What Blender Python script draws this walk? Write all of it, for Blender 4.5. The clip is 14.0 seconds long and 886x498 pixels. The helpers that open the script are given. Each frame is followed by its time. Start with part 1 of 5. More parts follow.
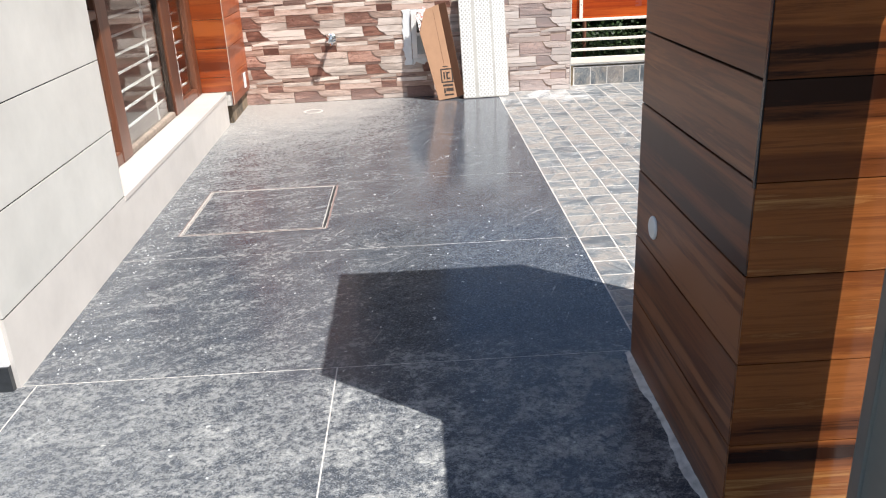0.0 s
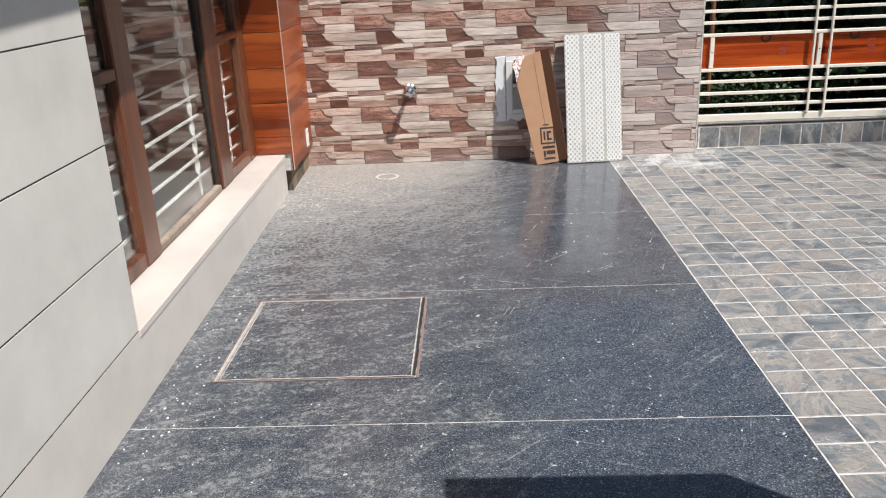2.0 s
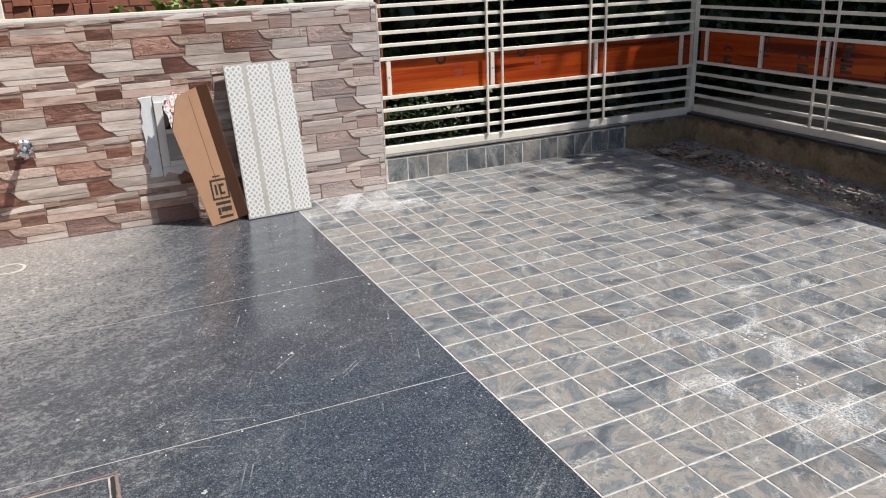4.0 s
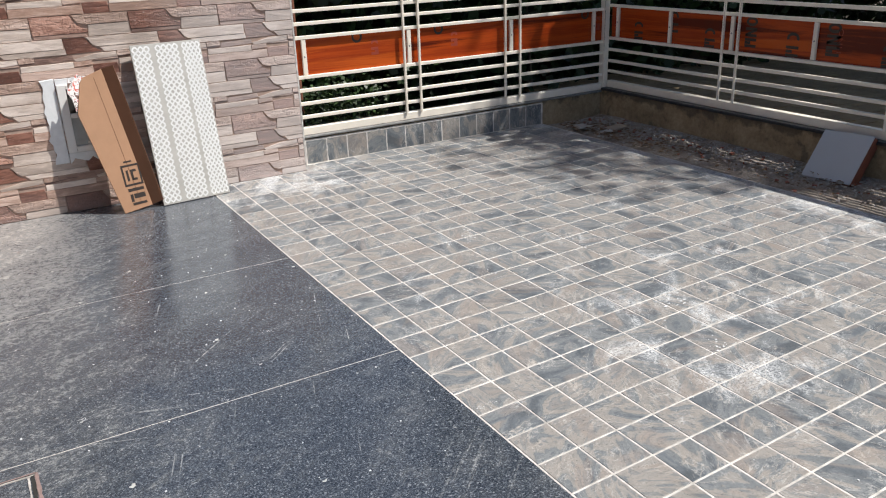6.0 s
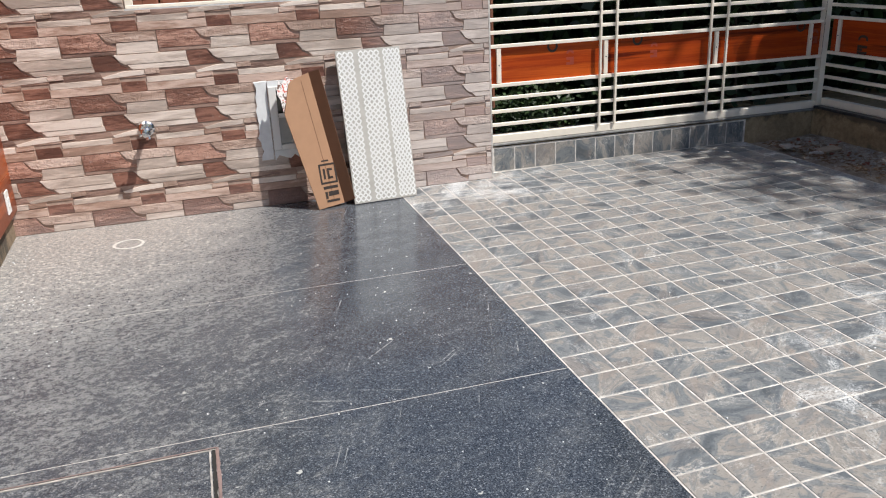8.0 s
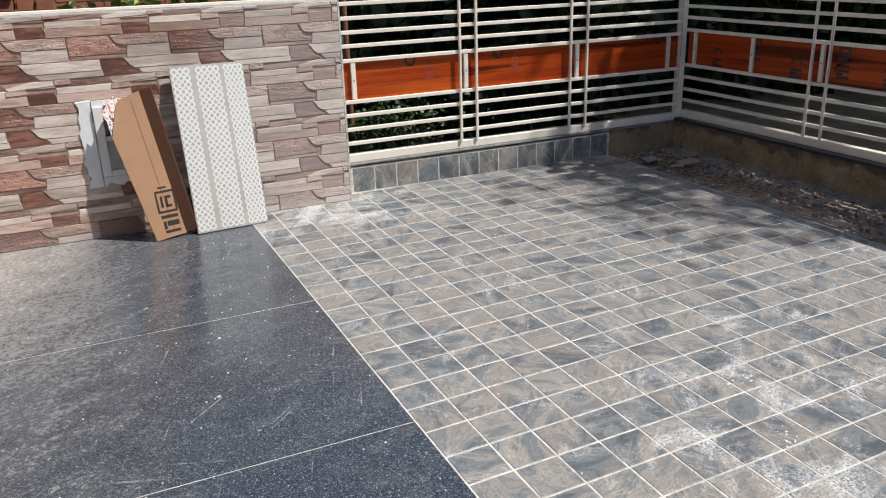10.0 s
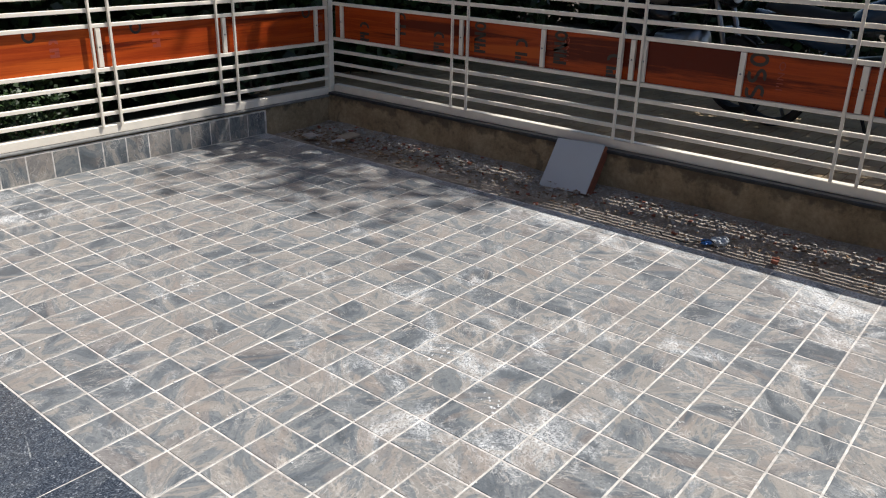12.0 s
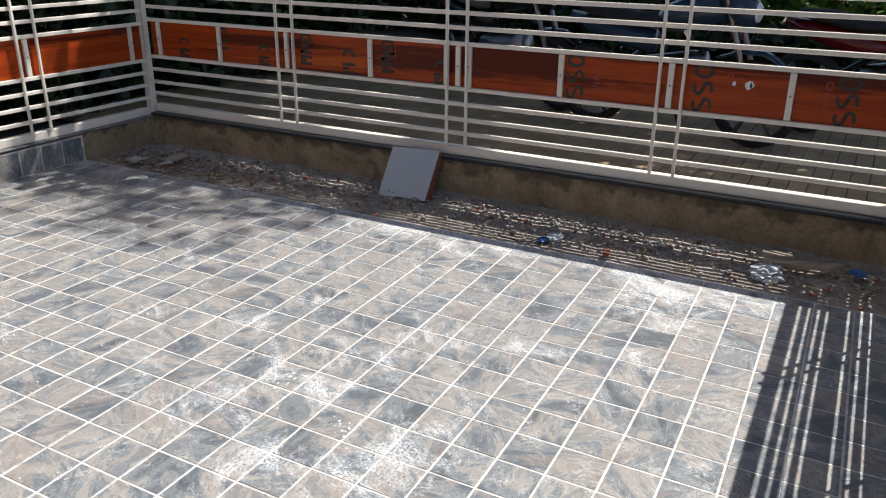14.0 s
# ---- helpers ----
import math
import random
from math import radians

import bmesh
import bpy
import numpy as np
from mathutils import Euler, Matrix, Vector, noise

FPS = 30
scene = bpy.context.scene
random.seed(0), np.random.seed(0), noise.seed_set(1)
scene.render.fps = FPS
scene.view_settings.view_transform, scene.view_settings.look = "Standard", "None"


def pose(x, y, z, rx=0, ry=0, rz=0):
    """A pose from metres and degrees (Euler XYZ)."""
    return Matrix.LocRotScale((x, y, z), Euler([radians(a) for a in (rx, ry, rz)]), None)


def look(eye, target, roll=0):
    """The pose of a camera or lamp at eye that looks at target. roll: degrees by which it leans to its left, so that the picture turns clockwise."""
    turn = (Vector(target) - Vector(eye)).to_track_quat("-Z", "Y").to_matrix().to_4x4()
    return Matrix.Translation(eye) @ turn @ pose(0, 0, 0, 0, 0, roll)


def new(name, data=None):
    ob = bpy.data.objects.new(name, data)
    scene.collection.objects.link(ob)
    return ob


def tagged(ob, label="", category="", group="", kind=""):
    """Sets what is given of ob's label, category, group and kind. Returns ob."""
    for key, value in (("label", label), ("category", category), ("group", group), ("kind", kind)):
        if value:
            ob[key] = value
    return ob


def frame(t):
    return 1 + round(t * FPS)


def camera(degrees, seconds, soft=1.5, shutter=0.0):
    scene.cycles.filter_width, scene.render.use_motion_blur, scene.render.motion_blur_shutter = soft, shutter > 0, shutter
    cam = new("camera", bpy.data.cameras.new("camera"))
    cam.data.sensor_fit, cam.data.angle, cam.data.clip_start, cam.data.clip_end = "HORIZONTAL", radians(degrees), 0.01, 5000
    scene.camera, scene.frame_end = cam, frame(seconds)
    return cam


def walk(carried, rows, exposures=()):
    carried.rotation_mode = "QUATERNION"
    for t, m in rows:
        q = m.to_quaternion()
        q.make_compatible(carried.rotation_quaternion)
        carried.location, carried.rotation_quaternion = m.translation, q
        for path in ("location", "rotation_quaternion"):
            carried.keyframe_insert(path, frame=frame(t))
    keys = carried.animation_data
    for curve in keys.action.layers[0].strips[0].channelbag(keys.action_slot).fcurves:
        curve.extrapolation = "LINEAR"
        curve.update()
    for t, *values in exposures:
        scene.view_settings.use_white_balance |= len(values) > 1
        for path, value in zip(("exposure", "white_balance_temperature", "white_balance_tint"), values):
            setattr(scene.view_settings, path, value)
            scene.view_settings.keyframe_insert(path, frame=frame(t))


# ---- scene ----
cam = camera(57.4, 14.0, soft=1.1)
PATH = [
    (0, (0.264, 0.255, 1.29), (0.311, 2.114, 0.554), -2.7),
    (0.5, (0.169, 0.537, 1.291), (0.158, 2.398, 0.558), -3.0),
    (1, (0.124, 0.848, 1.287), (0.09, 2.717, 0.578), -2.8),
    (1.5, (0.096, 1.164, 1.295), (0.043, 3.047, 0.625), -2.7),
    (2, (0.014, 1.453, 1.304), (-0.063, 3.337, 0.638), -2.5),
    (2.5, (-0.045, 1.711, 1.302), (-0.118, 3.595, 0.636), -2.5),
    (3, (-0.062, 1.998, 1.308), (0.074, 3.882, 0.651), -2.5),
    (3.5, (-0.095, 2.224, 1.305), (0.345, 4.064, 0.655), -2.8),
    (4, (-0.12, 2.401, 1.317), (0.647, 4.123, 0.648), -2.2),
    (4.2, (-0.11, 2.437, 1.312), (0.774, 4.096, 0.63), -1.8),
    (6.3, (-0.14, 2.414, 1.302), (0.793, 4.03, 0.582), -2.1),
    (6.5, (-0.134, 2.413, 1.309), (0.718, 4.072, 0.587), -2.5),
    (7, (-0.143, 2.422, 1.294), (0.497, 4.179, 0.585), -3.4),
    (7.2, (-0.16, 2.413, 1.296), (0.398, 4.2, 0.592), -3.7),
    (9.5, (0.122, 2.588, 1.304), (0.644, 4.398, 0.634), -1.9),
    (10, (0.163, 2.653, 1.309), (0.941, 4.366, 0.63), -1.8),
    (10.5, (0.194, 2.756, 1.321), (1.21, 4.331, 0.623), -1.4),
    (11, (0.193, 2.815, 1.337), (1.408, 4.233, 0.622), -0.3),
    (11.5, (0.18, 2.837, 1.323), (1.54, 4.11, 0.596), 0.6),
    (12, (0.171, 2.851, 1.318), (1.598, 4.036, 0.57), 1.3),
    (12.5, (0.181, 2.862, 1.327), (1.675, 3.957, 0.573), 1.1),
    (13, (0.209, 2.855, 1.332), (1.772, 3.849, 0.576), 0.5),
    (13.5, (0.229, 2.845, 1.34), (1.846, 3.754, 0.594), 0.5),
    (14, (0.234, 2.84, 1.341), (1.87, 3.728, 0.609), 0.5),
]
EXPOSURES = [(0.0, 0.66), (0.5, 0.33), (1.0, 0.38), (1.5, 0.36), (2.0, 0.2), (3.0, 0.1), (4.0, 0.06), (7.0, 0.22), (9.5, -0.02), (10.5, 0.06), (11.5, 0.06), (12.5, 0.24), (14.0, 0.45)]
walk(cam, [(t, look(eye, target, roll)) for t, eye, target, roll in PATH], EXPOSURES)

# ---- light ----
SUN_DIR = Vector((0.78 * 0.53, -0.62 * 0.53, 0.848)).normalized()
world = bpy.data.worlds.new("sky")
scene.world = world
world.use_nodes = True
_sky = world.node_tree.nodes.new("ShaderNodeTexSky")
_sky.sky_type = "NISHITA"
_sky.sun_disc = False
_sky.sun_elevation = math.asin(SUN_DIR.z)
_sky.sun_rotation = math.atan2(SUN_DIR.x, SUN_DIR.y)
_bg = world.node_tree.nodes["Background"]
_bg.inputs["Strength"].default_value = 0.085
world.node_tree.links.new(_sky.outputs["Color"], _bg.inputs["Color"])
sun = new("sun", bpy.data.lights.new("sun", "SUN"))
sun.data.energy, sun.data.angle, sun.data.color = 5.0, radians(0.4), (1.0, 0.965, 0.92)
sun.matrix_world = look((6, -5, 12), tuple(Vector((6, -5, 12)) - SUN_DIR))


# ---- materials ----
class Mat:
    """A node material in the making."""

    def __init__(self, name, rough=0.6, metal=0.0):
        self.m = bpy.data.materials.new(name)
        self.m.use_nodes = True
        self.t = self.m.node_tree
        self.b = self.t.nodes["Principled BSDF"]
        self.b.inputs["Roughness"].default_value = rough
        self.b.inputs["Metallic"].default_value = metal

    def link(self, a, b):
        self.t.links.new(a, b)
        return self

    def node(self, kind):
        return self.t.nodes.new(kind)

    def pos(self, world_space=True, scale=(1, 1, 1)):
        mp = self.node("ShaderNodeMapping")
        mp.inputs["Scale"].default_value = scale
        if world_space:
            self.link(self.node("ShaderNodeNewGeometry").outputs["Position"], mp.inputs["Vector"])
        else:
            self.link(self.node("ShaderNodeTexCoord").outputs["Object"], mp.inputs["Vector"])
        return mp.outputs["Vector"]

    def streaked(self, vec, turn, along, across):
        """Coordinates stretched along a direction that is turned about z."""
        mp = self.node("ShaderNodeMapping")
        mp.vector_type = "TEXTURE"
        mp.inputs["Scale"].default_value = (1 / along, 1 / across, 1 / along)
        self.link(vec, mp.inputs["Vector"])
        if isinstance(turn, (int, float)):
            mp.inputs["Rotation"].default_value = (0, 0, turn)
        else:
            c = self.node("ShaderNodeCombineXYZ")
            self.link(turn, c.inputs[2])
            self.link(c.outputs[0], mp.inputs["Rotation"])
        return mp.outputs["Vector"]

    def cells(self, vec, scale):
        """A random value for each small cell."""
        n = self.node("ShaderNodeTexVoronoi")
        n.inputs["Scale"].default_value = scale
        self.link(vec, n.inputs["Vector"])
        return self.sep(n.outputs["Color"])[0]

    def noise(self, vec, scale, detail=4.0, rough=0.6, distort=0.0):
        n = self.node("ShaderNodeTexNoise")
        n.inputs["Scale"].default_value, n.inputs["Detail"].default_value = scale, detail
        n.inputs["Roughness"].default_value, n.inputs["Distortion"].default_value = rough, distort
        self.link(vec, n.inputs["Vector"])
        return n.outputs["Fac"]

    def ramp(self, fac, stops):
        r = self.node("ShaderNodeValToRGB")
        e = r.color_ramp.elements
        while len(e) < len(stops):
            e.new(0.5)
        for el, (p, c) in zip(e, stops):
            el.position = p
            el.color = (*c, 1) if len(c) == 3 else c
        self.link(fac, r.inputs["Fac"])
        return r.outputs["Color"]

    def mask(self, fac, lo, hi):
        r = self.node("ShaderNodeMapRange")
        r.inputs["From Min"].default_value, r.inputs["From Max"].default_value = lo, hi
        self.link(fac, r.inputs["Value"])
        return r.outputs["Result"]

    def math(self, op, a, b=0.0):
        n = self.node("ShaderNodeMath")
        n.operation = op
        for i, v in enumerate((a, b)):
            if isinstance(v, (int, float)):
                n.inputs[i].default_value = v
            else:
                self.link(v, n.inputs[i])
        return n.outputs[0]

    def mix(self, fac, a, b, kind="MIX"):
        n = self.node("ShaderNodeMix")
        n.data_type, n.blend_type = "RGBA", kind
        for i, v in ((0, fac), (6, a), (7, b)):
            if isinstance(v, (int, float)):
                n.inputs[i].default_value = v
            elif isinstance(v, tuple):
                n.inputs[i].default_value = (*v, 1)
            else:
                self.link(v, n.inputs[i])
        return n.outputs[2]

    def rnd(self):
        return self.node("ShaderNodeObjectInfo").outputs["Random"]

    def island(self):
        return self.node("ShaderNodeNewGeometry").outputs["Random Per Island"]

    def sep(self, vec):
        n = self.node("ShaderNodeSeparateXYZ")
        self.link(vec, n.inputs[0])
        return n.outputs

    def color(self, c):
        if isinstance(c, tuple):
            self.b.inputs["Base Color"].default_value = (*c, 1)
        else:
            self.link(c, self.b.inputs["Base Color"])
        return self

    def rough(self, r):
        self.link(r, self.b.inputs["Roughness"])
        return self

    def bump(self, h, strength=0.3, dist=0.01):
        n = self.node("ShaderNodeBump")
        n.inputs["Strength"].default_value, n.inputs["Distance"].default_value = strength, dist
        self.link(h, n.inputs["Height"])
        self.link(n.outputs["Normal"], self.b.inputs["Normal"])
        return self


def plain(name, c, rough=0.6, metal=0.0, vary=0.15, scale=18.0, bump=0.0, world_space=True):
    """A surface of one colour with grain at two scales."""
    k = Mat(name, rough, metal)
    p = k.pos(world_space)
    f = k.math("ADD", k.math("MULTIPLY", k.noise(p, scale, 5), 0.6), k.math("MULTIPLY", k.noise(p, scale * 0.18, 3), 0.4))
    lo, hi = tuple(x * (1 - vary) for x in c), tuple(min(1.0, x * (1 + vary)) for x in c)
    k.color(k.ramp(f, [(0.3, lo), (0.7, hi)]))
    if bump:
        k.bump(k.noise(p, scale * 3, 4), bump, 0.004)
    return k.m


def blob(k, xyz, cx, cy, r, soft):
    """1 inside a round patch of the ground, 0 outside, with a ragged rim."""
    dx, dy = k.math("SUBTRACT", xyz[0], cx), k.math("SUBTRACT", xyz[1], cy)
    d = k.math("SQRT", k.math("ADD", k.math("MULTIPLY", dx, dx), k.math("MULTIPLY", dy, dy)))
    return k.mask(d, r + soft, r - soft)


def granite():
    k = Mat("dusty_dark_granite", 0.3)
    p = k.pos()
    xyz = k.sep(p)
    grain = k.noise(p, 210, 4, 0.9)
    fleck = k.noise(p, 55, 4, 0.8)
    cloud = k.noise(p, 5, 6, 0.65)
    salt = k.cells(p, 250)
    base = k.ramp(grain, [(0.38, (0.010, 0.014, 0.022)), (0.49, (0.032, 0.040, 0.054)), (0.56, (0.085, 0.098, 0.122)), (0.65, (0.36, 0.38, 0.41))])
    flakes = k.ramp(salt, [(0.0, (0.008, 0.011, 0.018)), (0.45, (0.028, 0.036, 0.050)), (0.78, (0.075, 0.088, 0.112)), (0.94, (0.18, 0.20, 0.23)), (1.0, (0.42, 0.44, 0.46))])
    base = k.mix(0.5, base, flakes)
    streak = k.noise(k.streaked(p, 0.42, 2.2, 4.4), 1.9, 9, 0.8, 0.5)
    film = k.mask(cloud, 0.40, 0.72)
    # builder's dust: heavy by the entry, along the house and in the far corner
    entry = k.mask(xyz[1], 2.75, 2.35)
    depth = k.math("ADD", k.math("MULTIPLY", k.mask(xyz[1], 3.6, 5.7), 0.78), 0.22)
    house = k.math("MULTIPLY", k.mask(xyz[0], 0.35, -0.75), depth)
    far = k.math("MULTIPLY", k.mask(xyz[1], 5.3, 6.8), k.mask(xyz[0], 0.9, -0.4))
    approach = k.math("MULTIPLY", k.mask(xyz[1], 4.6, 2.7), 0.03)
    zone = k.math("ADD", k.math("ADD", k.math("ADD", k.math("MULTIPLY", entry, 0.06), approach), k.math("MULTIPLY", house, 0.19)), k.math("MULTIPLY", far, 0.46))
    dust = k.math("ADD", k.math("ADD", k.math("MULTIPLY", film, 0.05), k.math("MULTIPLY", house, 0.05)), k.math("MULTIPLY", k.mask(k.math("ADD", streak, zone), 0.485, 0.98), 0.8))
    sweep = k.mask(k.noise(k.streaked(p, 0.75, 2.0, 60.0), 1.0, 3, 0.6), 0.58, 0.66)
    scuff = k.math("MULTIPLY", sweep, k.math("MAXIMUM", k.math("MULTIPLY", blob(k, xyz, 0.80, 3.90, 0.06, 0.26), 0.9), blob(k, xyz, -0.82, 5.9, 0.03, 0.12)))
    dust = k.math("ADD", dust, k.math("MULTIPLY", scuff, 0.9))
    blotch = k.mask(k.noise(p, 4.5, 10, 0.82, 0.3), 0.49, 0.575)
    dust = k.math("ADD", dust, k.math("MULTIPLY", k.math("MULTIPLY", blotch, entry), k.math("ADD", k.math("MULTIPLY", k.mask(xyz[0], -0.2, 0.1), 0.42), 0.20)))
    dust = k.math("ADD", dust, k.math("MULTIPLY", entry, k.math("ADD", k.math("MULTIPLY", k.mask(xyz[0], 0.1, -0.2), 0.05), 0.02)))
    # less dust inside the gate, falling off from x 0 to 0.35
    clean = k.math("MULTIPLY", k.mask(xyz[0], 0.0, 0.35), k.math("SUBTRACT", 1.0, entry))
    dust = k.math("MULTIPLY", dust, k.math("SUBTRACT", 1.0, k.math("MULTIPLY", clean, 0.55)))
    clump = k.mask(k.noise(k.pos(True, (1.0, 1.2, 1.0)), 34, 7, 0.8, 0.5), 0.43, 0.59)
    dust = k.math("MULTIPLY", dust, k.math("ADD", k.math("MULTIPLY", clump, k.math("SUBTRACT", 1.2, k.math("MULTIPLY", far, 0.75))), k.math("ADD", 0.42, k.math("MULTIPLY", far, 0.35))))
    dust = k.math("MINIMUM", k.math("MULTIPLY", dust, k.mask(k.math("ADD", fleck, k.math("MULTIPLY", grain, 0.5)), 0.52, 0.93)), 0.95)
    # faint drag marks from shifted materials
    for turn, patch in ((0.75, 2.3), (-0.35, 1.7), (1.25, 2.9)):
        drag = k.streaked(p, turn, 1.8, 75.0)
        mark = k.math("MULTIPLY", k.mask(k.noise(drag, 1.0, 2, 0.5), 0.65, 0.71), k.mask(k.noise(p, patch, 3, 0.6), 0.54, 0.62))
        dust = k.math("MAXIMUM", dust, k.math("MULTIPLY", k.math("MULTIPLY", mark, k.mask(fleck, 0.38, 0.55)), 0.38))
    spots = k.mask(k.noise(p, 30, 2, 0.5), 0.72, 0.745)
    dust = k.math("MAXIMUM", dust, k.math("MULTIPLY", spots, 0.8))
    tone = k.mix(far, (0.57, 0.57, 0.54), (0.57, 0.52, 0.46))
    k.color(k.mix(dust, base, tone))
    k.rough(k.mask(dust, -0.09, 0.75))
    k.bump(k.math("ADD", k.math("MULTIPLY", grain, 0.3), dust), 0.10, 0.003)
    return k.m


def slate(joined=False, dusty=1.0):
    k = Mat("slate_look_tile", 0.4)
    p = k.pos()
    xyz = k.sep(p)
    r = k.island() if joined else k.rnd()
    shift = k.node("ShaderNodeVectorMath")
    shift.operation = "ADD"
    k.link(p, shift.inputs[0])
    comb = k.node("ShaderNodeCombineXYZ")
    for i in range(3):
        k.link(k.math("MULTIPLY", r, 37.0 + 11 * i), comb.inputs[i])
    k.link(comb.outputs[0], shift.inputs[1])
    v = shift.outputs[0]
    turn = k.math("ADD", k.math("MULTIPLY", r, 12.0), -1.1)
    bed = k.streaked(v, turn, 4.2, 9.0)
    flow = k.noise(bed, 1.15, 7, 0.55, 1.0)
    tone = k.math("ADD", flow, k.math("MULTIPLY", k.math("SUBTRACT", r, 0.5), 0.17))
    col = k.ramp(tone, [(0.33, (0.050, 0.065, 0.083)), (0.42, (0.097, 0.120, 0.144)), (0.445, (0.183, 0.198, 0.208)), (0.50, (0.130, 0.151, 0.168)), (0.515, (0.266, 0.253, 0.236)), (0.585, (0.325, 0.293, 0.262)), (0.60, (0.171, 0.183, 0.191)), (0.68, (0.283, 0.254, 0.230))])
    warm = k.mask(k.noise(k.streaked(v, turn, 2.0, 6.0), 1.6, 4, 0.55, 0.6), 0.55, 0.60)
    col = k.mix(k.math("MULTIPLY", warm, 0.42), col, (0.30, 0.235, 0.195))
    for density, width, paint in ((0.8, 0.010, (0.55, 0.49, 0.43)), (2.0, 0.012, (0.62, 0.60, 0.57)), (3.6, 0.010, (0.60, 0.58, 0.55))):
        vein = k.noise(bed, density, 5, 0.55, 1.2)
        vm = k.math("MULTIPLY", k.mask(k.math("ABSOLUTE", k.math("SUBTRACT", vein, 0.5)), width, 0.0), k.mask(k.noise(v, 9.0, 3), 0.42, 0.62))
        col = k.mix(k.math("MULTIPLY", vm, 0.85), col, paint)
    fine = k.noise(bed, 7.0, 5, 0.7, 0.3)
    col = k.mix(k.math("MULTIPLY", k.mask(fine, 0.46, 0.34), 0.35), col, (0.05, 0.058, 0.066))
    col = k.mix(0.2, col, (0.215, 0.212, 0.196))
    grit = k.noise(p, 130, 4, 0.85)
    col = k.mix(k.mask(grit, 0.42, 0.30), col, (0.03, 0.035, 0.04))
    smear = k.noise(k.streaked(p, 0.9, 2.8, 4.8), 1.0, 9, 0.78, 0.8)
    zone = blob(k, xyz, 2.05, 4.25, 0.25, 0.5)
    for cx, cy, rr, soft in ((1.62, 5.4, 0.03, 0.10), (1.42, 6.75, 0.28, 0.4), (2.25, 4.75, 0.06, 0.25), (3.3, 3.45, 0.22, 0.35), (3.3, 4.6, 0.1, 0.35), (1.75, 3.9, 0.12, 0.35), (2.1, 5.15, 0.02, 0.12)):
        zone = k.math("MAXIMUM", zone, blob(k, xyz, cx, cy, rr, soft))
    zone = k.math("ADD", zone, k.math("MULTIPLY", blob(k, xyz, 1.42, 6.85, 0.2, 0.4), 0.7))
    edge = k.mask(xyz[0], 3.15, 3.45)
    lift = k.math("ADD", k.math("MULTIPLY", zone, 0.165), k.math("MULTIPLY", edge, 0.13))
    dust = k.math("MULTIPLY", k.mask(k.math("ADD", smear, lift), 0.585, 0.74), k.mask(grit, 0.44, 0.54))
    thin = k.math("MULTIPLY", k.mask(smear, 0.35, 0.7), k.mask(grit, 0.36, 2.2))
    dust = k.math("MINIMUM", k.math("ADD", k.math("MULTIPLY", dust, 0.9), thin), 0.95)
    dust = k.math("MULTIPLY", dust, dusty)
    k.color(k.mix(dust, col, (0.74, 0.75, 0.75)))
    k.rough(k.mask(dust, -0.7, 0.9))
    k.bump(k.math("ADD", k.noise(v, 26, 5), k.math("MULTIPLY", grit, 0.4)), 0.3, 0.004)
    return k.m


def stone(name, lo, hi, streak=6.0, carve=0.0, haze_x=True):
    """Printed cladding stone: two tones, long streaks, a little dust, a painted haze eastwards."""
    k = Mat(name, 0.5)
    p = k.pos(True, (streak * 0.7, 1.0, streak * 3.5))
    q = k.pos()
    f = k.math("ADD", k.math("MULTIPLY", k.noise(p, 1.4, 6, 0.65, 0.4), 0.8), k.math("MULTIPLY", k.rnd(), 0.2))
    col = k.ramp(f, [(0.38, tuple(x * 0.75 for x in lo)), (0.47, lo), (0.6, hi)])
    if carve:
        w = k.noise(q, 42, 3, 0.6, 1.5)
        col = k.mix(k.math("MULTIPLY", k.mask(w, 0.56, 0.66), carve), col, tuple(x * 0.55 for x in lo))
        k.bump(k.math("ADD", w, k.noise(p, 3.0, 5, 0.7)), 0.8, 0.010)
    else:
        k.bump(k.math("ADD", k.noise(p, 3.2, 6, 0.7), k.math("MULTIPLY", k.noise(q, 80, 4), 0.4)), 0.6, 0.008)
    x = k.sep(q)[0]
    # pale haze painted into the colour of the eastern stretch
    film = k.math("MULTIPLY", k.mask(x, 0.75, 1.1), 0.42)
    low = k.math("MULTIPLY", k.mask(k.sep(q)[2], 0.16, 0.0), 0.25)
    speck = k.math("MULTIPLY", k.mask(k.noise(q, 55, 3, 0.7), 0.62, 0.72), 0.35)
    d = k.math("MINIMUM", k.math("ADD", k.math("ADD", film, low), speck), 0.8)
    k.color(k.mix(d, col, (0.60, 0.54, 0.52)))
    return k.m


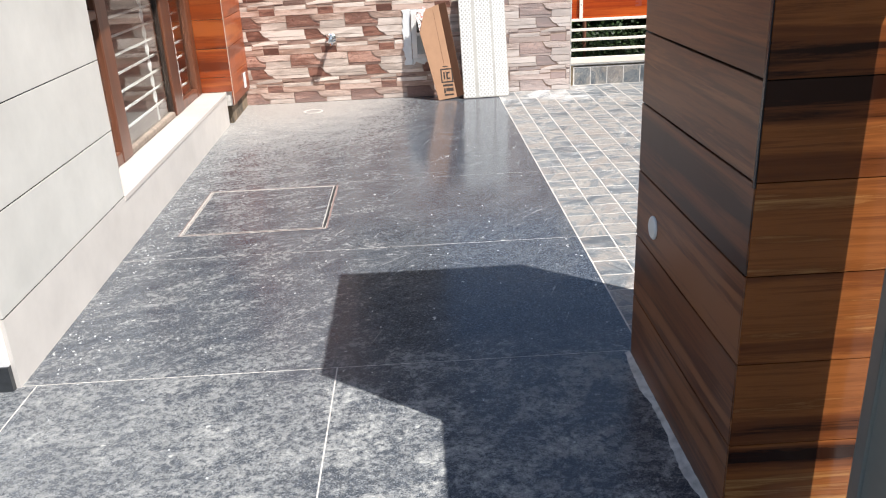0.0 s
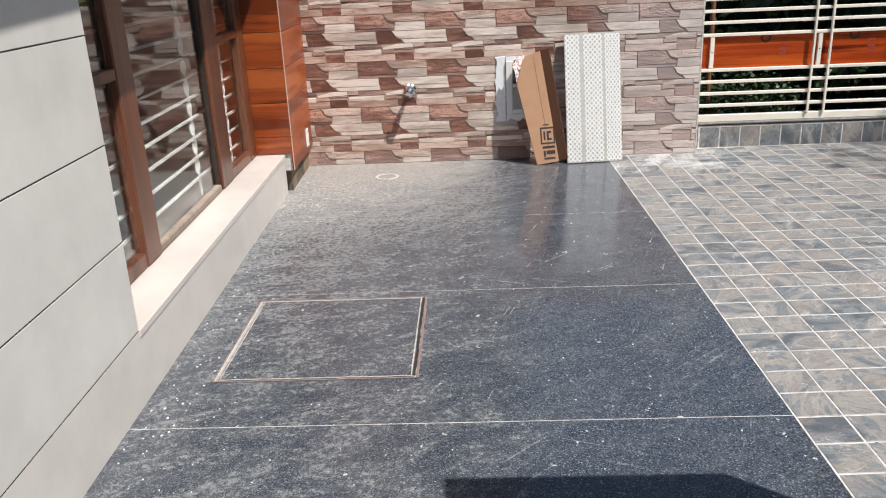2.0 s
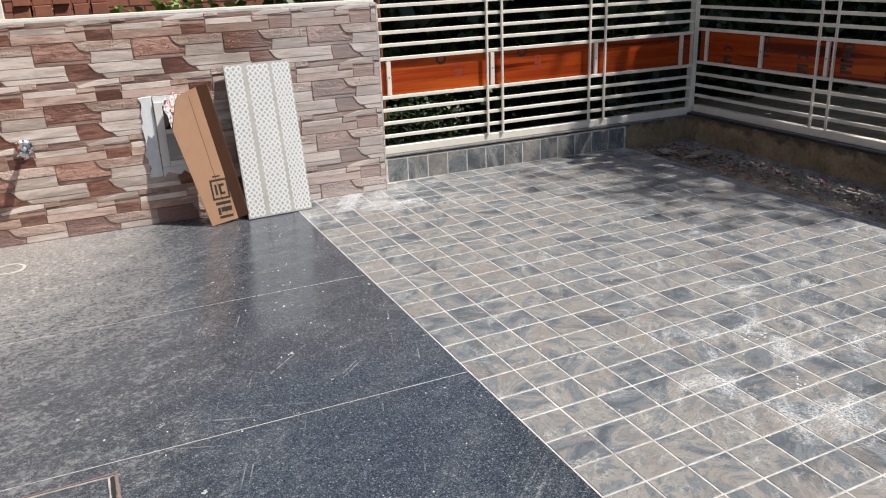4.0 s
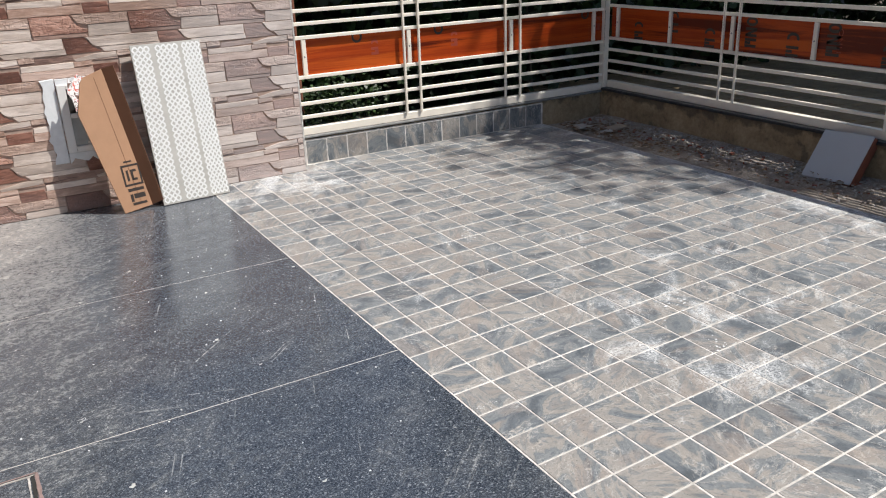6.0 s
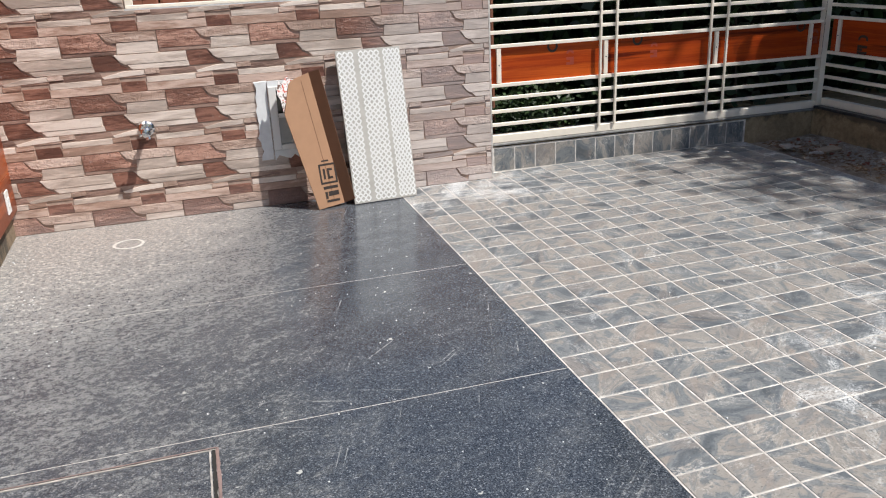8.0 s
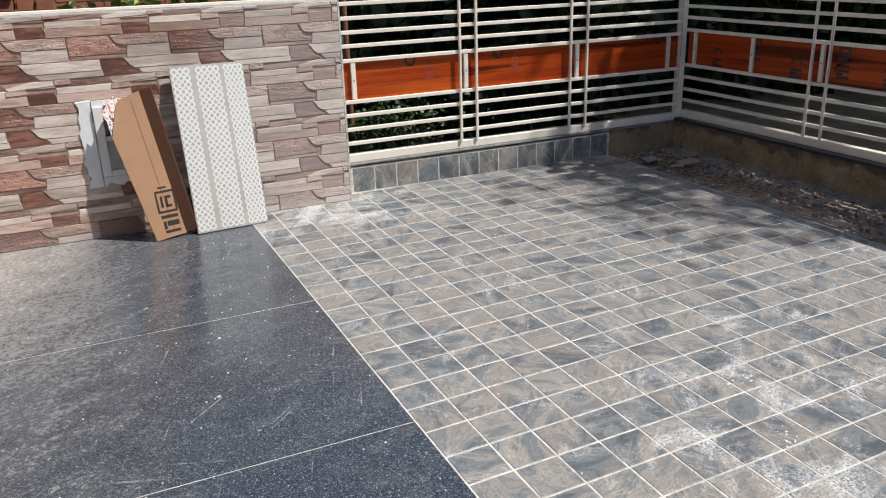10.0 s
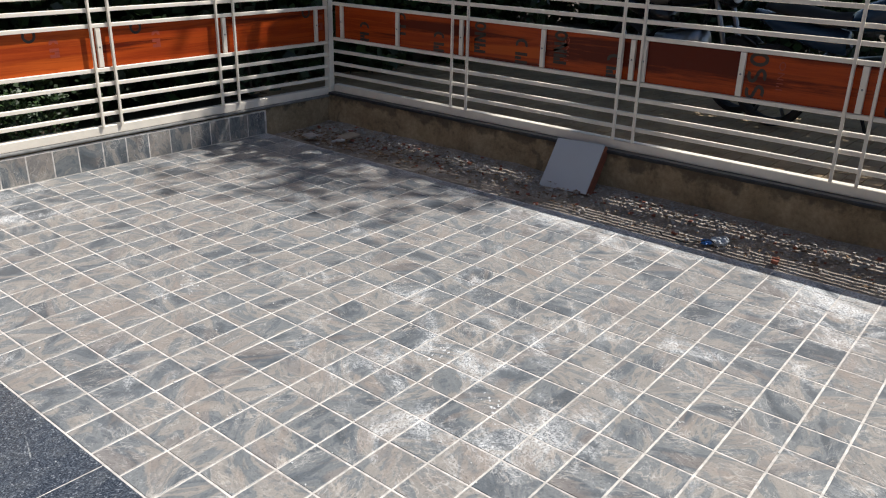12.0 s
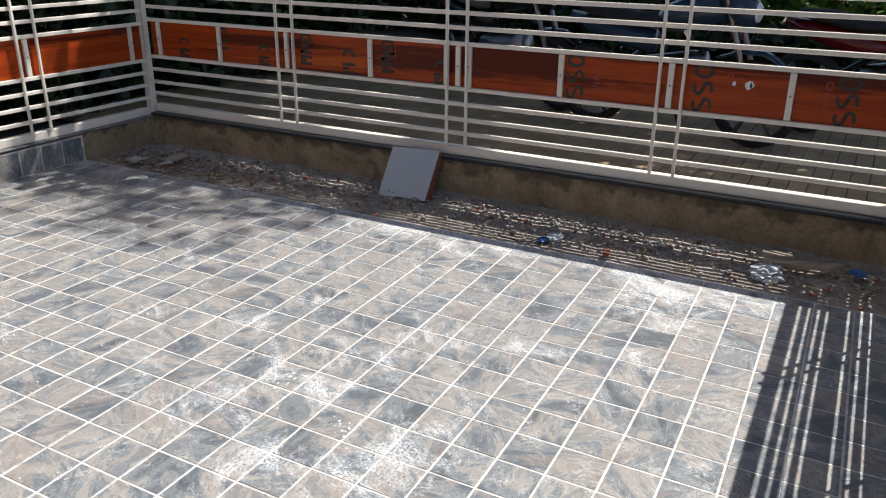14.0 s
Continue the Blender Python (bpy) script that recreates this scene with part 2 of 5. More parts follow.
def wood_tile(name, cols, gloss=0.18, axis=0, dust=0.0):
    """Wood-look glazed plank; the grain runs along one axis (0: x, 1: y)."""
    k = Mat(name, gloss)
    r = k.rnd()
    sc = [11.0, 11.0, 11.0]
    sc[axis] = 0.5
    shift = k.node("ShaderNodeVectorMath")
    shift.operation = "ADD"
    k.link(k.pos(), shift.inputs[0])
    comb = k.node("ShaderNodeCombineXYZ")
    for i in range(3):
        k.link(k.math("MULTIPLY", r, 17.0 + 7 * i), comb.inputs[i])
    k.link(comb.outputs[0], shift.inputs[1])
    mp = k.node("ShaderNodeMapping")
    mp.inputs["Scale"].default_value = sc
    k.link(shift.outputs[0], mp.inputs["Vector"])
    band = k.noise(mp.outputs[0], 0.75, 2, 0.45, 0.35)
    fine = k.noise(mp.outputs[0], 5.0, 6, 0.7, 0.6)
    f = k.math("ADD", k.math("MULTIPLY", band, 0.76), k.math("MULTIPLY", fine, 0.24))
    n = len(cols)
    col = k.ramp(f, [(0.41 + 0.20 * i / (n - 1), c) for i, c in enumerate(cols)])
    if dust:
        d = k.math("MULTIPLY", k.mask(k.noise(k.pos(), 7, 5, 0.7), 0.5, 0.8), dust)
        col = k.mix(d, col, (0.5, 0.46, 0.42))
        k.rough(k.mask(d, -0.25, 0.5))
    k.color(col)
    k.bump(fine, 0.08, 0.002)
    return k.m


def concrete(name, c, stain):
    k = Mat(name, 0.85)
    p = k.pos()
    a, b = k.noise(p, 5, 6, 0.7, 0.5), k.noise(p, 38, 5, 0.7)
    col = k.ramp(k.math("ADD", k.math("MULTIPLY", a, 0.6), k.math("MULTIPLY", b, 0.4)), [(0.32, tuple(x * 0.55 for x in c)), (0.65, c)])
    col = k.mix(k.math("MULTIPLY", k.mask(k.noise(k.pos(True, (2.5, 2.5, 0.9)), 2.4, 6, 0.7, 1.0), 0.46, 0.58), 0.8), col, stain)
    k.color(col)
    k.bump(k.math("ADD", a, b), 0.6, 0.012)
    return k.m


def blotched_plaster():
    """Ochre plinth plaster with dark blots, ragged and darker towards its top."""
    k = Mat("blotched_ochre_plaster", 0.85)
    p = k.pos()
    a, b = k.noise(p, 4.5, 7, 0.7, 0.6), k.noise(p, 42, 5, 0.7)
    col = k.ramp(k.math("ADD", k.math("MULTIPLY", a, 0.65), k.math("MULTIPLY", b, 0.35)), [(0.34, (0.16, 0.120, 0.074)), (0.48, (0.30, 0.228, 0.140)), (0.64, (0.46, 0.36, 0.235))])
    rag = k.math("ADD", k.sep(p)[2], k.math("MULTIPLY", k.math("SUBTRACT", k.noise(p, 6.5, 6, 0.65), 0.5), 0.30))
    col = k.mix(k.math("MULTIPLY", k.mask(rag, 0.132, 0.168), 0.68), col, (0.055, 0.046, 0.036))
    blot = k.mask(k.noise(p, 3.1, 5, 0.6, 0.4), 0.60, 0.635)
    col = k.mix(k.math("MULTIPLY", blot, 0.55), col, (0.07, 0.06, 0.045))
    k.color(col)
    k.bump(k.math("ADD", a, b), 0.6, 0.012)
    return k.m


def foliage(name, lo, hi):
    k = Mat(name, 0.5)
    k.color(k.ramp(k.island(), [(0.0, lo), (0.6, hi), (1.0, tuple(x * 1.5 for x in hi))]))
    k.b.inputs["Transmission Weight"].default_value = 0.0
    return k.m


def glass_pane():
    k = Mat("window_glass", 0.02)
    k.color((0.85, 0.9, 0.9))
    k.b.inputs["Transmission Weight"].default_value = 1.0
    k.b.inputs["IOR"].default_value = 1.5
    return k.m


def soil():
    k = Mat("rubble_soil", 0.95)
    p = k.pos()
    f = k.math("ADD", k.math("MULTIPLY", k.noise(p, 9, 6, 0.7), 0.5), k.math("MULTIPLY", k.noise(p, 90, 4, 0.75), 0.5))
    k.color(k.ramp(f, [(0.32, (0.15, 0.122, 0.095)), (0.50, (0.34, 0.285, 0.23)), (0.66, (0.58, 0.52, 0.45))]))
    k.bump(f, 0.9, 0.02)
    return k.m


M_GRANITE = granite()
M_GROUT = plain("pale_grout", (0.57, 0.54, 0.505), 0.9, vary=0.5, scale=34)
M_SLATE, M_SLATE_J, M_SLATE_V = slate(), slate(True), slate(False, 0.25)
M_BLACKSTONE = plain("black_granite_coping", (0.035, 0.038, 0.042), 0.35, vary=0.4, scale=50)
M_WALLTILE = plain("cream_wall_tile", (0.61, 0.592, 0.552), 0.32, vary=0.14, scale=4.5)
M_BASETILE = plain("pinkish_base_tile", (0.615, 0.575, 0.535), 0.36, vary=0.13, scale=5)
M_WHITE = plain("white_wall_paint", (0.80, 0.79, 0.77), 0.6, vary=0.04, scale=8)
M_MARBLE = plain("cream_marble", (0.61, 0.555, 0.515), 0.25, vary=0.06, scale=9)
M_DARKJOINT = plain("dark_joint", (0.025, 0.024, 0.022), 0.8, vary=0.2)
M_MORTAR = plain("brown_tile_backing", (0.40, 0.29, 0.235), 0.85, vary=0.3, scale=30)
M_CREAM = plain("cream_enamel", (0.86, 0.79, 0.68), 0.38, vary=0.07, scale=14, bump=0.05)
M_GREYGATE = plain("grey_enamel", (0.30, 0.30, 0.26), 0.45, vary=0.08)
M_FRAME = wood_tile("brown_window_frame", [(0.065, 0.024, 0.013), (0.15, 0.056, 0.029), (0.10, 0.037, 0.020)], 0.3, 2)
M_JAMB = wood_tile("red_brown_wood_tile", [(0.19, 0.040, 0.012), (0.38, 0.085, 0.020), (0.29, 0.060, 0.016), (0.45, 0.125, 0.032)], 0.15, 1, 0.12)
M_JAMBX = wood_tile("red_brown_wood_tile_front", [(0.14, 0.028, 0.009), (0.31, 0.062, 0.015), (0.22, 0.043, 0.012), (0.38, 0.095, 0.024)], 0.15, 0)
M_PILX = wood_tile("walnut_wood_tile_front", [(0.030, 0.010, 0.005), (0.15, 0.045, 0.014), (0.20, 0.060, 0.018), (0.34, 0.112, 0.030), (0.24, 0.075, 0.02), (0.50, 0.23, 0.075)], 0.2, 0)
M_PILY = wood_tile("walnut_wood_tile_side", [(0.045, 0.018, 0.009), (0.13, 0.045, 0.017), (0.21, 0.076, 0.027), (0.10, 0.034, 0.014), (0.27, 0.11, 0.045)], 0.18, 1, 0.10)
M_CONC = concrete("stained_plaster", (0.28, 0.21, 0.14), (0.04, 0.036, 0.03))
M_PLINTH = blotched_plaster()
M_WHITECEMENT = plain("fresh_white_cement", (0.80, 0.82, 0.83), 0.85, vary=0.1, scale=30, bump=0.3)
M_DARKCEMENT = plain("dusty_dark_cement", (0.20, 0.20, 0.195), 0.9, vary=0.45, scale=24, bump=0.4)
M_CEMENT = plain("white_cement_smear", (0.62, 0.63, 0.64), 0.9, vary=0.18, scale=26, bump=0.3)
M_PLASTIC = plain("white_plastic", (0.82, 0.82, 0.80), 0.35, vary=0.03)
M_PANEL = wood_tile("orange_wood_panel", [(0.10, 0.011, 0.003), (0.43, 0.064, 0.009), (0.28, 0.034, 0.006), (0.50, 0.090, 0.012)], 0.34, 0)
M_PANELY = wood_tile("orange_wood_panel_side", [(0.10, 0.011, 0.003), (0.43, 0.064, 0.009), (0.28, 0.034, 0.006), (0.50, 0.090, 0.012)], 0.34, 1)
for _m in (M_PANEL, M_PANELY):
    _m.node_tree.nodes["Principled BSDF"].inputs["Specular IOR Level"].default_value = 0.22
M_INK = plain("black_print", (0.035, 0.025, 0.02), 0.5, vary=0.2)
M_FAINT = plain("red_print", (0.30, 0.05, 0.025), 0.5, vary=0.2)
M_CARD = plain("brown_cardboard", (0.38, 0.215, 0.125), 0.85, vary=0.12, scale=10, bump=0.1, world_space=False)
# darker copy of the cardboard: shade of flap and crease in its colour
M_CARDSHADE = plain("cardboard_in_shade", (0.16, 0.075, 0.04), 0.9, vary=0.12, scale=12)
M_CHROME = plain("chrome", (0.7, 0.7, 0.7), 0.12, 1.0, vary=0.05)
M_SOIL = soil()
M_CHIP = plain("stone_chips", (0.42, 0.39, 0.36), 0.9, vary=0.35, scale=25)
M_RUST = plain("brick_chips", (0.30, 0.11, 0.07), 0.9, vary=0.3, scale=25)
M_GREYTILE = plain("grey_ceramic", (0.50, 0.52, 0.54), 0.3, vary=0.04, scale=6)
M_CARTON = plain("red_brown_carton", (0.24, 0.085, 0.05), 0.8, vary=0.2)
M_BLUE = plain("blue_plastic", (0.03, 0.14, 0.42), 0.4, vary=0.1)
M_FILM = plain("clear_plastic_film", (0.45, 0.48, 0.5), 0.2, vary=0.3)
M_WOOD = plain("weathered_board", (0.36, 0.30, 0.23), 0.85, vary=0.25, scale=16)
M_LEAF = foliage("green_leaves", (0.025, 0.06, 0.012), (0.07, 0.15, 0.03))
M_LITTER = plain("dry_leaf_litter", (0.20, 0.125, 0.07), 0.9, vary=0.5, scale=30)
# leaf green darkened for shade, then brightened for sun, in the colour
M_LEAFSHADE = foliage("shaded_green_leaves", (0.010, 0.022, 0.007), (0.028, 0.055, 0.014))
M_LEAFSUN = foliage("sunlit_green_leaves", (0.06, 0.14, 0.015), (0.14, 0.28, 0.04))
M_GRASS = foliage("dry_grass", (0.08, 0.12, 0.03), (0.2, 0.24, 0.07))
M_BARK = plain("bark", (0.10, 0.075, 0.055), 0.95, vary=0.35, scale=14, bump=0.6)
M_EARTH = plain("bare_earth", (0.11, 0.088, 0.066), 0.95, vary=0.3, scale=2.5, bump=0.3)
M_ROAD = plain("asphalt", (0.055, 0.054, 0.052), 0.9, vary=0.25, scale=20, bump=0.3)
M_DARKROOM = plain("dark_room_box", (0.16, 0.15, 0.14), 0.9, vary=0.1)
M_GLASS = glass_pane()
M_BRICKRED = plain("red_brick", (0.34, 0.13, 0.08), 0.85, vary=0.3, scale=12)
M_TYRE = plain("black_rubber", (0.02, 0.02, 0.021), 0.75, vary=0.2)
M_BIKEBLK = plain("black_gloss_paint", (0.015, 0.016, 0.018), 0.18, vary=0.2)
M_BIKERED = plain("red_gloss_paint", (0.14, 0.006, 0.008), 0.2, vary=0.1)
M_BIKEBLU = plain("blue_gloss_paint", (0.02, 0.045, 0.085), 0.2, vary=0.1)
M_BIKEGRY = plain("grey_seat_cover", (0.16, 0.14, 0.125), 0.8, vary=0.3, scale=20)
M_STEEL = plain("dull_steel", (0.26, 0.26, 0.27), 0.32, 1.0, vary=0.15)
M_BAR = plain("grey_grille_paint", (0.55, 0.55, 0.53), 0.4, vary=0.06)
M_RING = plain("dust_ring", (0.52, 0.50, 0.47), 0.9, vary=0.25, scale=50)
M_LAMPGLASS = plain("headlight_glass", (0.75, 0.78, 0.8), 0.08, vary=0.05)


# ---- building blocks ----
def mesh_of(name, bm, mat):
    bmesh.ops.recalc_face_normals(bm, faces=bm.faces)
    me = bpy.data.meshes.new(name)
    bm.to_mesh(me)
    bm.free()
    for m in mat if isinstance(mat, (list, tuple)) else [mat]:
        me.materials.append(m)
    return me


def part(name, bm, mat, parent=None, label=""):
    ob = new(name, bm if isinstance(bm, bpy.types.Mesh) else mesh_of(name, bm, mat))
    if parent is not None:
        ob.parent = parent
    return tagged(ob, label)


def box(x0, x1, y0, y1, z0, z1, bm=None, bevel=0.0, m=None):
    own = bmesh.new()
    v = [own.verts.new((x, y, z)) for z in (z0, z1) for y in (y0, y1) for x in (x0, x1)]
    for f in ((0, 1, 3, 2), (4, 5, 7, 6), (0, 1, 5, 4), (2, 3, 7, 6), (0, 2, 6, 4), (1, 3, 7, 5)):
        own.faces.new([v[i] for i in f])
    if bevel:
        bmesh.ops.bevel(own, geom=own.edges[:], offset=bevel, segments=1, affect="EDGES", clamp_overlap=True)
    if m is not None:
        bmesh.ops.transform(own, matrix=m, verts=own.verts)
    if bm is None:
        return own
    return merge(bm, own)


def merge(bm, own):
    idx = {}
    for v in own.verts:
        idx[v] = bm.verts.new(v.co)
    for f in own.faces:
        bm.faces.new([idx[v] for v in f.verts])
    own.free()
    return bm


def prism(pts, depth, m=None, inset=0.0):
    """An upright slab of the outline pts (x, z), front at y = -depth, back at y = 0, its front edge chamfered by inset."""
    bm = bmesh.new()
    cx, cz = sum(p[0] for p in pts) / len(pts), sum(p[1] for p in pts) / len(pts)
    back = [bm.verts.new((x, 0, z)) for x, z in pts]
    w, h = max(p[0] for p in pts) - min(p[0] for p in pts), max(p[1] for p in pts) - min(p[1] for p in pts)
    fx, fz = 1 - 2 * inset / max(w, 1e-3), 1 - 2 * inset / max(h, 1e-3)
    front = [bm.verts.new((cx + (x - cx) * fx, -depth, cz + (z - cz) * fz)) for x, z in pts]
    n = len(pts)
    bm.faces.new(front)
    bm.faces.new(back[::-1])
    for i in range(n):
        bm.faces.new((back[i], back[(i + 1) % n], front[(i + 1) % n], front[i]))
    if m is not None:
        bmesh.ops.transform(bm, matrix=m, verts=bm.verts)
    return bm


def rod(a, b, r, n=8, r2=None, bm=None):
    own = bmesh.new()
    a, b = Vector(a), Vector(b)
    d = b - a
    bmesh.ops.create_cone(own, cap_ends=True, segments=n, radius1=r, radius2=r if r2 is None else r2, depth=d.length)
    q = d.to_track_quat("Z", "Y").to_matrix().to_4x4()
    bmesh.ops.transform(own, matrix=Matrix.Translation((a + b) / 2) @ q, verts=own.verts)
    return own if bm is None else merge(bm, own)


def ring(r_in, r_out, z0, z1, n=28):
    bm = bmesh.new()
    loops = []
    for r, z in ((r_out, z0), (r_out, z1), (r_in, z1), (r_in, z0)):
        loops.append([bm.verts.new((r * math.cos(2 * math.pi * i / n), r * math.sin(2 * math.pi * i / n), z)) for i in range(n)])
    for a in range(4):
        p, q = loops[a], loops[(a + 1) % 4]
        for i in range(n):
            bm.faces.new((p[i], p[(i + 1) % n], q[(i + 1) % n], q[i]))
    return bm


def lathe(profile, n=20):
    """Turns (radius, height) pairs about z."""
    bm = bmesh.new()
    loops = [[bm.verts.new((r * math.cos(2 * math.pi * i / n), r * math.sin(2 * math.pi * i / n), z)) for i in range(n)] for r, z in profile]
    for p, q in zip(loops, loops[1:]):
        for i in range(n):
            bm.faces.new((p[i], p[(i + 1) % n], q[(i + 1) % n], q[i]))
    bm.faces.new(loops[0][::-1])
    bm.faces.new(loops[-1])
    return bm


def empty(name, m, label, category, group="", kind=""):
    ob = new(name)
    ob.matrix_world = m
    return tagged(ob, label, category, group, kind)


def structure(name, bm, mat, label, category):
    return tagged(part(name, bm, mat), label, category, kind="structure")


rng = random.Random(7)

# ---- ground ----
bm = bmesh.new()
for a, b in ((-0.06, None),):
    vs = [bm.verts.new((x, y, a)) for x, y in ((-400, -400), (400, -400), (400, 400), (-400, 400))]
    bm.faces.new(vs)
structure("ground", bm, M_EARTH, "bare brown earth around the plot", "ground")
bm = box(-1.6, 1.70, -0.6, 7.117, -0.055, -0.0008)
box(1.70, 3.456, 2.36, 7.117, -0.055, -0.0008, bm)
structure("floor_bed", bm, M_GROUT, "pale cement bed showing as joints between slabs", "floor bed")
structure("road", box(-30, 30, -9, -0.6, -0.055, -0.03), M_ROAD, "worn dark asphalt lane outside the gate", "road")

# granite slabs between open joints
SEAMS = (2.537, 3.573, 4.616, 5.656, 6.985)
floor = empty("floor", Matrix(), "dusty dark grey polished granite slab paving", "floor", kind="structure")


def slab(x0, x1, y0, y1, hole=None, x0b=None):
    bm = bmesh.new()
    j = 0.0022
    x0b = x0 if x0b is None else x0b
    if hole is None:
        v = [(x0 + j, y0 + j), (x1 - j, y0 + j), (x1 - j, y1 - j), (x0b + j, y1 - j)]
        top = [bm.verts.new((x, y, 0)) for x, y in v]
        low = [bm.verts.new((x, y, -0.02)) for x, y in v]
        bm.faces.new(top)
        for i in range(4):
            bm.faces.new((low[i], low[(i + 1) % 4], top[(i + 1) % 4], top[i]))
    else:
        hx0, hx1, hy0, hy1 = hole
        out = [(x0 + j, y0 + j), (x1 - j, y0 + j), (x1 - j, y1 - j), (x0b + j, y1 - j)]
        inn = [(hx0, hy0), (hx1, hy0), (hx1, hy1), (hx0, hy1)]
        to, ti = [bm.verts.new((x, y, 0)) for x, y in out], [bm.verts.new((x, y, 0)) for x, y in inn]
        lo, li = [bm.verts.new((x, y, -0.02)) for x, y in out], [bm.verts.new((x, y, -0.02)) for x, y in inn]
        for i in range(4):
            k = (i + 1) % 4
            bm.faces.new((to[i], to[k], ti[k], ti[i]))
            bm.faces.new((lo[i], lo[k], to[k], to[i]))
            bm.faces.new((ti[i], ti[k], li[k], li[i]))
    part("slab", bm, M_GRANITE, floor)


MAN = (-0.882, -0.189, 3.857, 4.55)
slab(-1.6, -0.985, -0.6, SEAMS[0])
slab(-0.985, -0.034, -0.6, SEAMS[0])
slab(-0.034, 0.945, -0.6, SEAMS[0])
slab(0.945, 1.70, -0.6, SEAMS[0])
slab(-1.10, 0.945, SEAMS[0], SEAMS[1])
slab(-1.12, 0.945, SEAMS[1], SEAMS[2], MAN)
slab(-1.14, 0.945, SEAMS[2], SEAMS[3])
slab(-1.16, 0.945, SEAMS[3], SEAMS[4])

# manhole cover in its frame
manhole = empty("manhole_cover", Matrix(), "square dark granite inspection cover with reddish edge in the floor", "manhole cover")
x0, x1, y0, y1 = MAN
bm = box(x0 + 0.014, x1 - 0.014, y0 + 0.014, y1 - 0.014, -0.02, 0.0015)
part("lid", bm, M_GRANITE, manhole)
M_REDJOINT = plain("reddish_joint", (0.24, 0.165, 0.15), 0.9, vary=0.3, scale=40)
M_PALEJOINT = plain("pale_cement_joint", (0.42, 0.39, 0.36), 0.9, vary=0.45, scale=45)


def mortar_line(name, ax, ay, bx, by, w, mat, seed, z=0.003):
    """A thin hand-laid line of mortar with wavering edges."""
    r = random.Random(seed)
    d = Vector((bx - ax, by - ay, 0))
    side = Vector((-d.y, d.x, 0)).normalized()
    bm = bmesh.new()
    rows = []
    for i in range(33):
        p = Vector((ax, ay, z)) + d * (i / 32)
        rows.append((bm.verts.new(p + side * w * r.uniform(0.28, 0.6)), bm.verts.new(p - side * w * r.uniform(0.28, 0.6))))
    for p, q in zip(rows, rows[1:]):
        bm.faces.new((p[0], p[1], q[1], q[0]))
    part(name, bm, mat, manhole)


for n, (ax, ay, bx, by) in enumerate(((x0, y0, x1, y0), (x0, y1, x1, y1), (x0, y0, x0, y1), (x1, y0, x1, y1))):
    right = ax > x0
    mortar_line("edge", ax, ay, bx, by, 0.010 if right else 0.006, M_REDJOINT, n)
    u = 0.011 if n in (0, 2) else -0.011
    if n < 2:
        mortar_line("edge", ax + 0.012, ay + u, bx - 0.012, by + u, 0.007, M_PALEJOINT, n + 9, 0.0034)
    else:
        mortar_line("edge", ax + u, ay + 0.012, bx + u, by - 0.012, 0.011 if right else 0.008, M_DARKJOINT if right else M_PALEJOINT, n + 9, 0.0034)
        mortar_line("edge", ax + 1.9 * u, ay + 0.016, bx + 1.9 * u, by - 0.016, 0.006, M_PALEJOINT, n + 15, 0.0038)

drain = part("floor_ring", ring(0.062, 0.077, -0.002, 0.003), M_RING)
drain.matrix_world = pose(-0.54, 6.59, 0)
tagged(drain, "pale round cement ring stuck on dusty granite", "floor ring")

# ---- brick-look wall ----
WALL_Y = 6.985
bm = box(-1.2, -0.40, WALL_Y, WALL_Y + 0.22, 1.1052, 3.0)
box(-1.2, 1.553, WALL_Y, WALL_Y + 0.22, -0.05, 1.105, bm)
wall_north = structure("wall_north", bm, M_MORTAR, "low boundary wall clad in brick-look stone tiles", "wall")
structure("wall_end", box(1.5535, 1.563, WALL_Y - 0.004, WALL_Y + 0.22, -0.05, 1.105), M_GROUT, "pale edge of the boundary wall", "wall end")

P_, H_ = 0.467, 0.304
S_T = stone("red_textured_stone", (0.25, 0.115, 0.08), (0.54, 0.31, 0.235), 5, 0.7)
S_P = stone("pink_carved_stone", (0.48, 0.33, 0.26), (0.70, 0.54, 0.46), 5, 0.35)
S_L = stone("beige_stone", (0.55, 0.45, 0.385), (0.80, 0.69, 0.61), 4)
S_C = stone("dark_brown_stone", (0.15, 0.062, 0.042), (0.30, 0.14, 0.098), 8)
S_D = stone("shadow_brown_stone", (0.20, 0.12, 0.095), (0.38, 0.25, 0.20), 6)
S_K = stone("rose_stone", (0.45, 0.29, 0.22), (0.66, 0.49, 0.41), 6)
